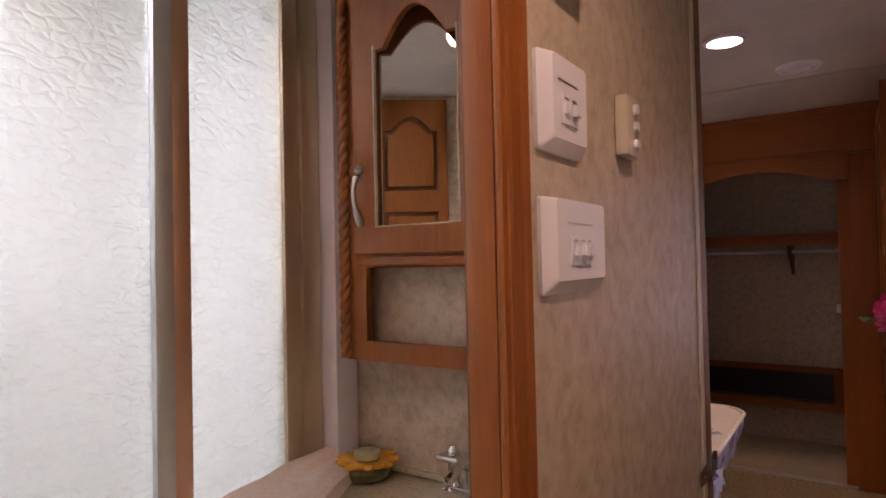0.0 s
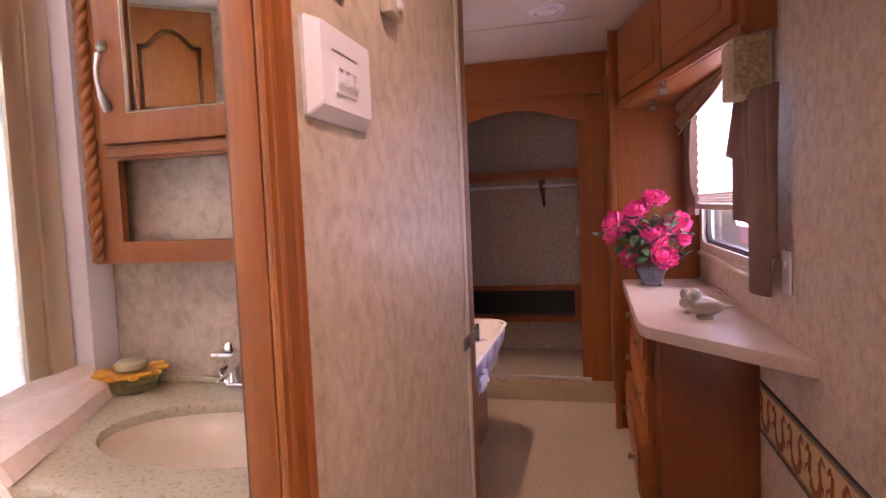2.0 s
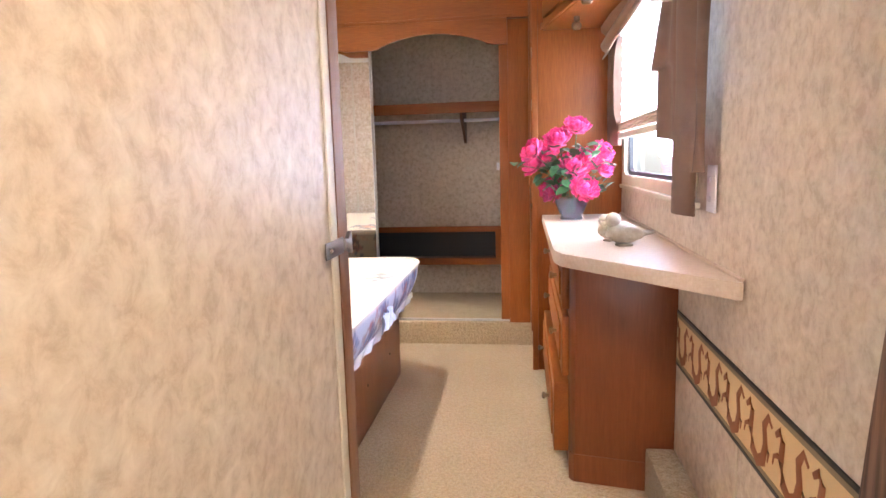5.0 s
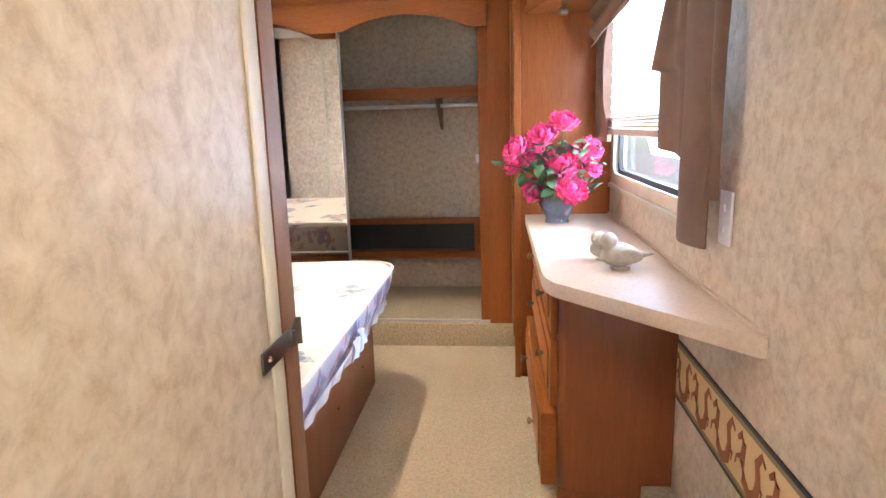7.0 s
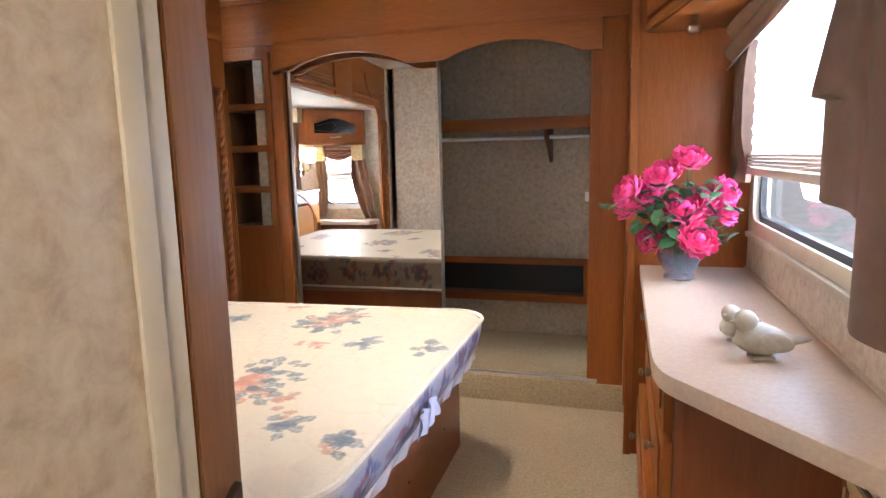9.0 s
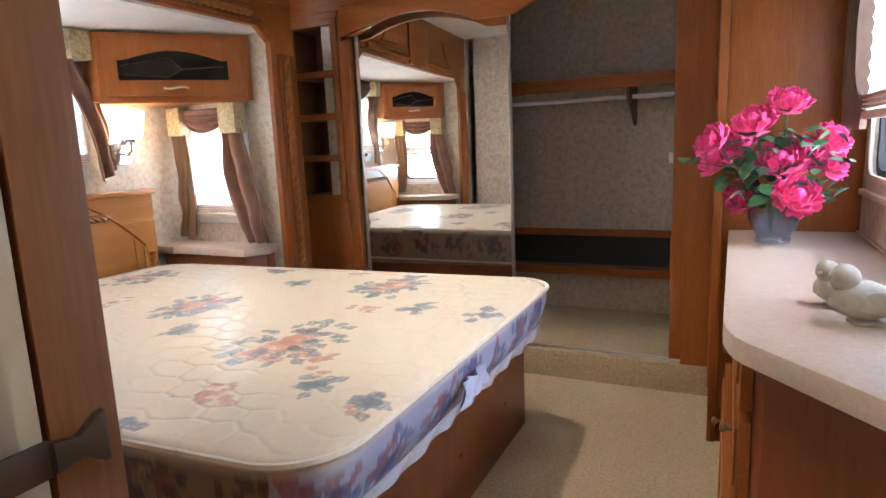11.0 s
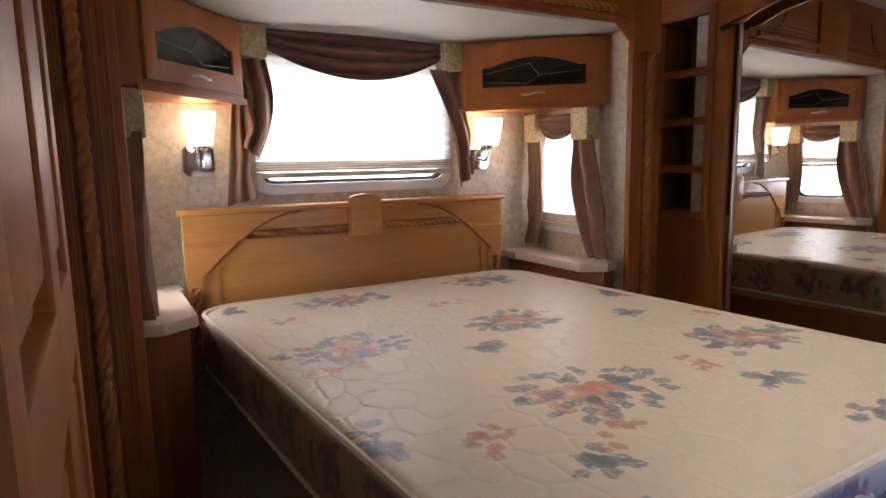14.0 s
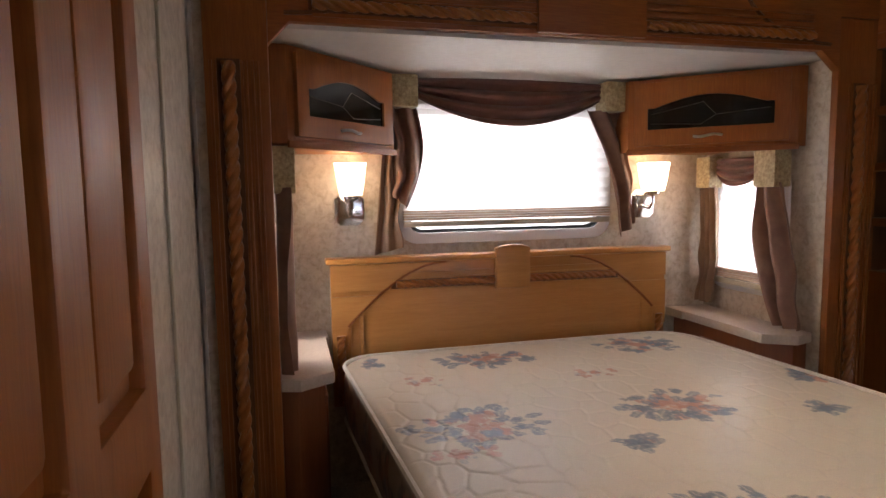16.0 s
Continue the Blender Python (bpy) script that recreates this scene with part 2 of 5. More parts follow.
CRYSTAL = plain("blue_grey_glass", (0.55, 0.62, 0.76), 0.04, 0.0, Transmission_Weight=0.92, IOR=1.45)
FRAME_WHITE = plain("white_window_frame", (0.72, 0.72, 0.72), 0.4)
STALL = speckled("white_shower_wall", (0.86, 0.87, 0.86), (0.82, 0.83, 0.82), 8, 0.3)
LIT = glow("lit_lamp_glass", (1.0, 0.80, 0.55), 7.0)
LIT_CEIL = glow("lit_ceiling_lens", (1.0, 0.93, 0.82), 12.0)
FRIEZE = frieze_mat()
FRIEZE_DARK = plain("border_scroll_brown", (0.25, 0.075, 0.018), 0.6)
BORDER_OLIVE = plain("border_olive_band", (0.24, 0.18, 0.10), 0.6)
PETAL = fabric("pink_petal", (0.74, 0.010, 0.12), (0.93, 0.085, 0.36), (1, 1, 1), 0.6, 28)
LEAF = fabric("green_leaf", (0.02, 0.07, 0.02), (0.06, 0.17, 0.05), (1, 1, 1), 0.5, 30)
CERAMIC = speckled("matt_stoneware", (0.52, 0.47, 0.38), (0.36, 0.31, 0.24), 28, 0.6, 0.003)
YELLOW = plain("yellow_glaze", (0.76, 0.36, 0.03), 0.3)
GREEN_GLAZE = speckled("olive_glaze", (0.24, 0.22, 0.10), (0.12, 0.12, 0.05), 60, 0.4)
SOAP = plain("pale_green_soap", (0.50, 0.48, 0.30), 0.4)

# ---------- building helpers ----------
ORIGIN = {}


def thing(name, at, label, category, group=""):
    ob = new(name)
    ob.location = at
    ORIGIN[ob] = Vector(at)
    return tagged(ob, label, category, group)


def finish(bm, name, material, smooth=0.6):
    me = bpy.data.meshes.new(name)
    bmesh.ops.recalc_face_normals(bm, faces=bm.faces)
    bm.to_mesh(me)
    bm.free()
    me.materials.append(material)
    if smooth:
        me.shade_smooth()
        me.set_sharp_from_angle(angle=smooth)
    return me


def part(name, bm, material, parent=None, label="", smooth=0.6):
    """One mesh, given in world coordinates, under a thing or a part."""
    if parent is not None:
        o = ORIGIN[parent]
        bmesh.ops.translate(bm, verts=bm.verts, vec=-o)
    ob = new(name, finish(bm, name, material, smooth))
    if parent is not None:
        ob.parent = parent
        ORIGIN[ob] = ORIGIN[parent]
    return tagged(ob, label)


def structure(name, bm, material, label="", smooth=0.6):
    ob = new(name, finish(bm, name, material, smooth))
    ORIGIN[ob] = Vector((0, 0, 0))
    return tagged(ob, label, "", "", "structure")


def block(x0, y0, z0, x1, y1, z1, bevel=0.0, bm=None):
    own = bmesh.new()
    r = bmesh.ops.create_cube(own, size=1.0)
    for v in r["verts"]:
        v.co = Vector(((x0 + x1) / 2 + v.co.x * (x1 - x0), (y0 + y1) / 2 + v.co.y * (y1 - y0), (z0 + z1) / 2 + v.co.z * (z1 - z0)))
    if bevel:
        bmesh.ops.bevel(own, geom=own.edges, offset=bevel, segments=2, affect="EDGES", profile=0.6)
    if bm is None:
        return own
    merge(bm, own)
    return bm


def merge(bm, other):
    me = bpy.data.meshes.new("tmp")
    other.to_mesh(me)
    other.free()
    bm.from_mesh(me)
    bpy.data.meshes.remove(me)
    return bm


def prism(outline, depth, place=None, holes=(), bevel=0.0):
    """The outline (u, v) pushed along w from 0 to depth; place maps u, v, w to the world."""
    bm = bmesh.new()
    loops = []
    for loop in (outline, *holes):
        vs = [bm.verts.new((u, v, 0)) for u, v in loop]
        loops += [bm.edges.new((vs[i], vs[(i + 1) % len(vs)])) for i in range(len(vs))]
    if holes:
        bmesh.ops.triangle_fill(bm, use_beauty=True, use_dissolve=False, edges=loops)
    else:
        bmesh.ops.contextual_create(bm, geom=loops)
    base = list(bm.faces)
    ext = bmesh.ops.extrude_face_region(bm, geom=base)
    bmesh.ops.translate(bm, verts=[g for g in ext["geom"] if isinstance(g, bmesh.types.BMVert)], vec=(0, 0, depth))
    if bevel:
        bmesh.ops.recalc_face_normals(bm, faces=bm.faces)
        sharp = [e for e in bm.edges if len(e.link_faces) == 2 and e.calc_face_angle(0) > 0.6]
        bmesh.ops.bevel(bm, geom=sharp, offset=bevel, segments=2, affect="EDGES", profile=0.6)
    if place:
        for v in bm.verts:
            v.co = Vector(place(v.co.x, v.co.y, v.co.z))
    return bm


def rect(u0, v0, u1, v1):
    return [(u0, v0), (u1, v0), (u1, v1), (u0, v1)]


def round_rect(u0, v0, u1, v1, r, n=5):
    pts = []
    for cx, cy, a in ((u1 - r, v1 - r, 0), (u0 + r, v1 - r, 90), (u0 + r, v0 + r, 180), (u1 - r, v0 + r, 270)):
        for i in range(n + 1):
            q = radians(a + 90 * i / n)
            pts.append((cx + r * math.cos(q), cy + r * math.sin(q)))
    return pts


def arched(u0, v0, u1, v1, rise, n=14, flat=0.12):
    """A rectangle whose top swells up in a cathedral arch; v1 is the height at the shoulders."""
    pts = [(u0, v0), (u1, v0), (u1, v1)]
    w = u1 - u0
    for i in range(n + 1):
        s = i / n
        u = u1 - w * (flat + (1 - 2 * flat) * s)
        pts.append((u, v1 + rise * math.sin(math.pi * s) ** 1.0))
    pts.append((u0, v1))
    return pts


def lathe(profile, centre, n=24, axis="Z"):
    bm = bmesh.new()
    rings = []
    for r, h in profile:
        ring = []
        for i in range(n):
            a = 2 * math.pi * i / n
            p = (r * math.cos(a), r * math.sin(a), h)
            if axis == "X":
                p = (p[2], p[0], p[1])
            elif axis == "Y":
                p = (p[0], p[2], p[1])
            ring.append(bm.verts.new(Vector(centre) + Vector(p)))
        rings.append(ring)
    for a, b in zip(rings, rings[1:]):
        for i in range(n):
            bm.faces.new((a[i], a[(i + 1) % n], b[(i + 1) % n], b[i]))
    for ring in (rings[0], rings[-1]):
        bm.faces.new(ring)
    return bm


def tube(points, radius, n=8, bm=None):
    """A round bar along points; radius may be a list."""
    bm = bm or bmesh.new()
    pts = [Vector(p) for p in points]
    rings = []
    for i, p in enumerate(pts):
        d = (pts[min(i + 1, len(pts) - 1)] - pts[max(i - 1, 0)]).normalized()
        up = Vector((0, 0, 1)) if abs(d.z) < 0.9 else Vector((0, 1, 0))
        a = d.cross(up).normalized()
        b = d.cross(a)
        r = radius[i] if isinstance(radius, (list, tuple)) else radius
        rings.append([bm.verts.new(p + (a * math.cos(2 * math.pi * k / n) + b * math.sin(2 * math.pi * k / n)) * r) for k in range(n)])
    for a, b in zip(rings, rings[1:]):
        for k in range(n):
            bm.faces.new((a[k], a[(k + 1) % n], b[(k + 1) % n], b[k]))
    bm.faces.new(rings[0])
    bm.faces.new(rings[-1])
    return bm


def rope(p0, p1, radius, pitch, strands=3):
    """A twisted bar between two points: round strands with deep grooves between them."""
    p0, p1 = Vector(p0), Vector(p1)
    d = (p1 - p0).normalized()
    up = Vector((0, 0, 1)) if abs(d.z) < 0.9 else Vector((1, 0, 0))
    a = d.cross(up).normalized()
    b = d.cross(a)
    length = (p1 - p0).length
    n = max(6, int(length / pitch * 18))
    bm = bmesh.new()
    rings = []
    for i in range(n + 1):
        turn = 2 * math.pi * length * i / n / pitch
        ring = []
        for k in range(18):
            q = 2 * math.pi * k / 18
            r = radius * (0.46 + 0.54 * abs(math.cos(strands * (q - turn) / 2)) ** 0.7)
            ring.append(bm.verts.new(p0 + d * (length * i / n) + (a * math.cos(q) + b * math.sin(q)) * r))
        rings.append(ring)
    for u, v in zip(rings, rings[1:]):
        for k in range(18):
            bm.faces.new((u[k], u[(k + 1) % 18], v[(k + 1) % 18], v[k]))
    bm.faces.new(rings[0])
    bm.faces.new(rings[-1])
    return bm


def sheet(f, nu, nv, thick=0.003):
    """A cloth: f(s, t) with s, t from 0 to 1 gives the point; it gets a thickness."""
    bm = bmesh.new()
    g = [[bm.verts.new(f(i / nu, j / nv)) for j in range(nv + 1)] for i in range(nu + 1)]
    for i in range(nu):
        for j in range(nv):
            bm.faces.new((g[i][j], g[i + 1][j], g[i + 1][j + 1], g[i][j + 1]))
    bm.normal_update()
    bmesh.ops.solidify(bm, geom=bm.faces, thickness=thick)
    return bm


def ellipsoid(c, rx, ry, rz, turn=None, seg=16):
    bm = bmesh.new()
    bmesh.ops.create_uvsphere(bm, u_segments=seg, v_segments=seg // 2 + 2, radius=1.0)
    for v in bm.verts:
        v.co = Vector((v.co.x * rx, v.co.y * ry, v.co.z * rz))
    if turn:
        bmesh.ops.rotate(bm, verts=bm.verts, matrix=Euler([radians(a) for a in turn]).to_matrix())
    bmesh.ops.translate(bm, verts=bm.verts, vec=c)
    return bm


# plane maps: u along, v up, w out of the face
def on_x(x, out):
    return lambda u, v, w: (x + out * w, u, v)


def on_y(y, out):
    return lambda u, v, w: (u, y + out * w, v)

# ---------- the shell ----------
CEIL = 2.16
structure("floor", block(-1.83, 0.0, -0.06, 0.68, 6.30, 0.0), CARPET, "beige cut-pile carpet")
structure("floor", block(-2.66, 2.86, -0.06, -1.832, 5.12, 0.0), CARPET, "beige carpet of the bed recess")
structure("ground", block(-60, -60, -1.3, 60, 60, -1.2), speckled("gravel", (0.30, 0.27, 0.23), (0.20, 0.18, 0.15), 3, 0.9), "dry gravel outside")
structure("ceiling", block(-2.08, 0.0, CEIL, 0.74, 6.3, CEIL + 0.04), CEILING, "off-white ceiling panel")
structure("ceiling", block(-2.60, 2.86, 1.765, -1.832, 5.09, 1.80), CEILING, "low white ceiling over the bed")


def hole_wall(name, outline, holes, depth, place, label):
    return structure(name, prism(outline, depth, place, holes), WALLPAPER, label)


# right wall with its window
WIN_R = (3.66, 4.86, 1.02, 1.76)
hole_wall("wall_east", rect(0.0, 0.0, 6.3, CEIL), [list(reversed(round_rect(WIN_R[0], WIN_R[2], WIN_R[1], WIN_R[3], 0.05)))], 0.05, on_x(0.68, 1), "mottled beige wallpaper")
# hall wall between the bedroom door and the bathroom
structure("wall_hall", block(-0.143, 2.062, 0, -0.11, 2.765, CEIL), WALLPAPER, "mottled beige wallpaper, lit from the hall")
structure("wall_bath_back", block(-1.85, 2.60, 0, -0.145, 2.765, CEIL), WALLPAPER, "mottled beige wallpaper")
structure("wall_bath_front", block(-1.70, 0.86, 0, -0.11, 0.91, CEIL), WALLPAPER, "mottled beige wallpaper")
structure("wall_south", block(-1.77, -0.05, 0, 0.74, -0.002, CEIL), WALLPAPER, "mottled beige wallpaper")
structure("wall_bath_west", block(-1.77, 0.0, 0, -1.722, 2.765, CEIL), STALL, "white wall of the shower")
structure("wall_hall_side", block(-0.165, 0.0, 0, -0.11, 0.858, CEIL), WALLPAPER, "mottled beige wallpaper")
structure("wall_closet_back", block(-1.72, 6.25, 0, 0.68, 6.30, CEIL), WALLPAPER, "closet lined with beige wallpaper")
structure("wall_closet_side", block(-1.78, 5.42, 0, -1.722, 6.30, CEIL), WALLPAPER, "closet side wall")
structure("wall_closet_end", block(0.155, 5.44, 0, 0.20, 6.248, CEIL), WALLPAPER, "closet side wall")
# bed recess
SIDE_N, SIDE_F, BACK = 2.93, 5.02, -2.52
WIN_S = (-2.43, -2.03, 0.84, 1.34)
WIN_B = (3.50, 4.45, 1.09, 1.66)
hole_wall("wall_recess_back", rect(SIDE_N - 0.05, 0, SIDE_F + 0.05, 1.80), [list(reversed(round_rect(WIN_B[0], WIN_B[2], WIN_B[1], WIN_B[3], 0.07)))], 0.05, on_x(BACK, -1), "mottled beige wallpaper")
for nm, y, out in (("wall_recess_near", SIDE_N, -1), ("wall_recess_far", SIDE_F, 1)):
    hole_wall(nm, rect(-2.518, 0, -1.832, 1.764), [list(reversed(round_rect(WIN_S[0], WIN_S[2], WIN_S[1], WIN_S[3], 0.07)))], 0.05, on_y(y, out), "mottled beige wallpaper")

# carpeted closet step with its metal track
structure("closet_step", block(-1.72, 5.40, -0.004, 0.30, 6.25, 0.138, 0.014), CARPET, "carpeted step into the closet")
structure("side_step", block(0.585, 2.3, -0.004, 0.68, 3.80, 0.155, 0.012), CARPET, "narrow carpeted ledge along the wall")
structure("trim", block(-1.60, 5.43, 0.139, 0.10, 5.455, 0.150, 0.002), STEEL, "bright metal sliding door track")

# ---------- closet front ----------
def closet_front():
    t = thing("closet", (-0.7, 5.41, 0.17), "honey oak closet front with a double-arched valance", "closet")
    y = 5.40
    # stiles and header
    part("stile", block(0.102, y, 0.139, 0.224, y + 0.035, 1.90, 0.003), OAK, t)
    part("stile", block(-1.656, y, 0.139, -1.592, y + 0.035, 1.90, 0.003), OAK, t)
    part("header", block(-2.055, y, 1.907, 0.30, y + 0.035, CEIL - 0.002, 0.003), OAK_X, t)
    part("header_moulding", block(-2.055, y - 0.014, CEIL - 0.03, 0.30, y - 0.001, CEIL - 0.003, 0.004), OAK_X, t)
    part("header_bead", block(-1.62, y - 0.016, 1.905, 0.13, y - 0.001, 1.925, 0.005), OAK_X, t)
    # arched valance
    lo, hi, top = 1.762, 1.838, 1.903
    pts = [(0.102, top), (-1.625, top), (-1.625, 1.745)]
    for (a, b) in ((-1.625, -0.76), (-0.76, 0.102)):
        w = b - a
        for i in range(25):
            s = i / 24
            k = 0.0 if s < 0.12 or s > 0.88 else math.sin(math.pi * (s - 0.12) / 0.76) ** 0.75
            pts.append((a + w * s, lo + (hi - lo) * k))
    clean = [pts[0]]
    for p in pts[1:]:
        if (Vector(p) - Vector(clean[-1])).length > 1e-4:
            clean.append(p)
    part("valance", prism(clean, 0.024, on_y(y - 0.001, -1), bevel=0.002), OAK_X, t, "arched valance board")
    part("jamb", block(0.050, y + 0.036, 0.139, 0.153, y + 0.10, 1.90, 0.002), OAK, t)
    part("door_bumper", block(0.030, y + 0.05, 1.055, 0.049, y + 0.075, 1.10, 0.002), WHITE, t)
    return t


closet_front()


def open_shelf_column():
    t = thing("shelf_column", (-1.82, 5.41, 0.0), "honey oak column with four open cubbies", "shelf")
    y, x0, x1 = 5.40, -1.70, -1.66
    L, R = -1.999, -1.657
    z = [0.885, 1.125, 1.36, 1.60, 1.86]
    part("face_frame", prism(rect(L - 0.05, 0.0, R, 1.905), 0.03, on_y(y, 1), [list(reversed(rect(-1.975, 0.92, -1.695, 1.84)))], 0.0), OAK, t)
    part("frame_moulding", prism(rect(-1.997, 0.885, -1.660, 1.875), 0.010, on_y(y - 0.001, -1), [list(reversed(rect(-1.975, 0.92, -1.695, 1.84)))], 0.003), OAK, t)
    for a, h in ((0.92, 0.0), (1.145, 0.035), (1.375, 0.035), (1.605, 0.035)):
        if h:
            part("shelf", block(-1.976, y - 0.006, a - h, -1.694, y + 0.22, a, 0.002), OAK_X, t)
    # back, sides and ends carry the cubbies' shade in their colour
    part("back_panel", block(-1.98, y + 0.23, 0.90, -1.690, y + 0.24, 1.86), OAK_SHADED, t)
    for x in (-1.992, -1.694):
        part("side_panel", block(x, y + 0.031, 0.90, x + 0.015, y + 0.229, 1.86), OAK_SHADED, t)
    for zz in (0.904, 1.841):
        part("end_panel", block(-1.976, y + 0.031, zz, -1.695, y + 0.229, zz + 0.014), OAK_SHADED, t)
    return t


open_shelf_column()
structure("wall_recess_end", block(-2.06, 5.09, 0, -2.02, 5.40, CEIL), OAK, "oak filler panel")


def mirror_door():
    t = thing("mirror_door", (-1.60, 5.448, 0.185), "tall sliding mirror door in a thin metal frame", "closet door")
    x0, x1, y, z0, z1 = -1.585, -0.715, 5.448, 0.152, 1.898
    part("mirror", block(x0 + 0.012, y + 0.004, z0 + 0.02, x1 - 0.012, y + 0.009, z1 - 0.01), MIRROR, t, "silvered mirror glass", 0)
    part("backing", block(x0 + 0.004, y + 0.0095, z0 + 0.01, x1 - 0.004, y + 0.016, z1), OAK_SHADED, t, "dark backing board")
    for a in (x0, x1 - 0.014):
        part("frame_stile", block(a, y - 0.006, z0, a + 0.014, y + 0.0205, z1, 0.003), STEEL, t)
    part("frame_rail", block(x0 + 0.014, y - 0.004, z0, x1 - 0.014, y + 0.0205, z0 + 0.02, 0.002), STEEL, t)
    part("frame_rail", block(x0 + 0.014, y - 0.004, z1 - 0.012, x1 - 0.014, y + 0.0205, z1, 0.002), STEEL, t)
    t.rotation_euler = (0, 0, radians(2.9))
    return t


mirror_door()


def closet_shelf():
    t = thing("closet_shelf", (-0.75, 6.1, 1.38), "oak closet shelf along the back wall", "shelf")
    part("shelf_board", block(-1.715, 5.90, 1.465, 0.153, 6.245, 1.48), OAK_X, t)
    part("front_rail", block(-1.715, 5.885, 1.43, 0.153, 5.90, 1.50, 0.002), OAK_X, t)
    for x in (-0.235, -1.3):
        br = prism([(5.93, 1.463), (6.248, 1.463), (6.248, 1.26), (6.22, 1.24), (6.10, 1.32), (5.95, 1.385)], 0.018, lambda u, v, w, x=x: (x + w, u, v), bevel=0.002)
        # bracket darkened by colour for the shade under the shelf
        part("bracket", br, OAK_SHADED, t)
    r = thing("hanging_rod", (-0.75, 6.06, 1.38), "white closet rod under the shelf", "closet rod")
    part("rod", tube([(-1.715, 6.06, 1.391), (0.153, 6.06, 1.391)], 0.012, 12), WHITE, r)
    for x in (-1.712, 0.14):
        part("rod_socket", lathe([(0.024, 0), (0.024, 0.012)], (x, 6.06, 1.391), 14, "X"), WHITE, r)


closet_shelf()


def closet_cubby():
    t = thing("shoe_cubby", (-0.5, 6.2, 0.37), "low oak-framed cubby across the closet back", "cubby")
    part("frame", prism(rect(-1.715, 0.368, 0.055, 0.648), 0.02, on_y(6.13, 1), [list(reversed(rect(-1.67, 0.418, -0.015, 0.608)))], 0.002), OAK_X, t)
    # inner boards take the cubby's shade as colour
    part("bottom", block(-1.68, 6.15, 0.40, 0.04, 6.243, 0.414), OAK_SHADED, t)
    part("top", block(-1.68, 6.15, 0.616, 0.04, 6.243, 0.63), OAK_SHADED, t)
    # black sheet paints the deep shade at the cubby's back
    part("back", block(-1.68, 6.243, 0.40, 0.04, 6.249, 0.63), BLACK, t, "back panel painted black for the cubby's shade")


closet_cubby()

# ---------- recess surround ----------
def slide_surround():
    t = thing("recess_surround", (-1.82, 3.98, 0), "honey oak surround of the bed recess with rope beading", "trim")
    x = -1.831
    for y0, y1, yb in ((2.795, 2.972, 2.862), (5.018, 5.195, 5.118)):
        part("pilaster", block(x, y0, 0.0, x + 0.03, y1, 1.90, 0.004), OAK, t)
        for k in (-0.048, -0.036, 0.036, 0.048, 0.066, 0.080):
            part("fillet", block(x + 0.031, yb + k - 0.004, 0.0, x + 0.038, yb + k + 0.004, 1.66, 0.002), OAK, t)
        # dark strip paints the shade beside the rope; no groove is cut
        part("bead_groove", block(x + 0.0305, yb - 0.031, 0.0, x + 0.032, yb + 0.031, 1.665), OAK_SHADED, t)
        part("rope_beading", rope((x + 0.040, yb, 0.0), (x + 0.040, yb, 1.655), 0.021, 0.14), BEADING, t, "twisted rope beading")
    # header with clipped corners
    pts = [(2.795, CEIL - 0.002), (5.195, CEIL - 0.002), (5.195, 1.902), (5.0175, 1.902), (5.0175, 1.71), (4.935, 1.778), (3.035, 1.778), (2.9725, 1.71), (2.9725, 1.902), (2.795, 1.902)]
    part("header", prism(pts, 0.034, on_x(x - 0.001, 1), bevel=0.003), OAK_Y, t)
    part("header_plaque", block(x + 0.034, 3.805, 1.782, x + 0.052, 4.195, 2.08, 0.006), OAK_Y, t)
    for a, b in ((3.10, 3.80), (4.20, 4.89)):
        # same painted shade strip behind the header's rope
        part("bead_groove", block(x + 0.0335, a - 0.01, 1.806, x + 0.035, b + 0.005, 1.848), OAK_SHADED, t)
        part("rope_beading", rope((x + 0.040, a, 1.827), (x + 0.040, b, 1.827), 0.018, 0.12), BEADING, t, "twisted rope beading")
        for z in (1.798, 1.858, 1.880, 1.905):
            part("fillet", block(x + 0.034, a, z - 0.005, x + 0.041, b, z + 0.005, 0.002), OAK_Y, t)
    for y0, sg in ((3.02, 1), (4.97, -1)):
        arc = [(x + 0.034, y0 + sg * 0.40 * math.sin(k / 12 * math.pi / 2), 1.80 + 0.24 * (1 - math.cos(k / 12 * math.pi / 2))) for k in range(13)]
        part("curved_moulding", tube(arc, 0.007, 6), OAK_SHADED, t)
    return t


slide_surround()
structure("trim", block(0.6765, 3.228, 0.0, 0.6795, 3.240, 0.446), IVORY, "ivory wall seam strip")
structure("wall_recess_fill", block(-1.85, 2.766, 0, -1.832, 2.794, CEIL), WALLPAPER, "wallpapered return")
structure("trim", block(-1.325, 2.7655, 0.0, -1.305, 2.772, CEIL, 0.002), IVORY, "ivory wall seam strip")
structure("wall_over_recess", block(-1.87, 2.80, 1.81, -1.833, 5.194, CEIL), OAK_Y, "oak panel over the recess")

# ---------- bed ----------
BED = [(-2.33, 3.19), (-0.335, 3.325), (-0.335, 4.875), (-2.33, 4.72)]
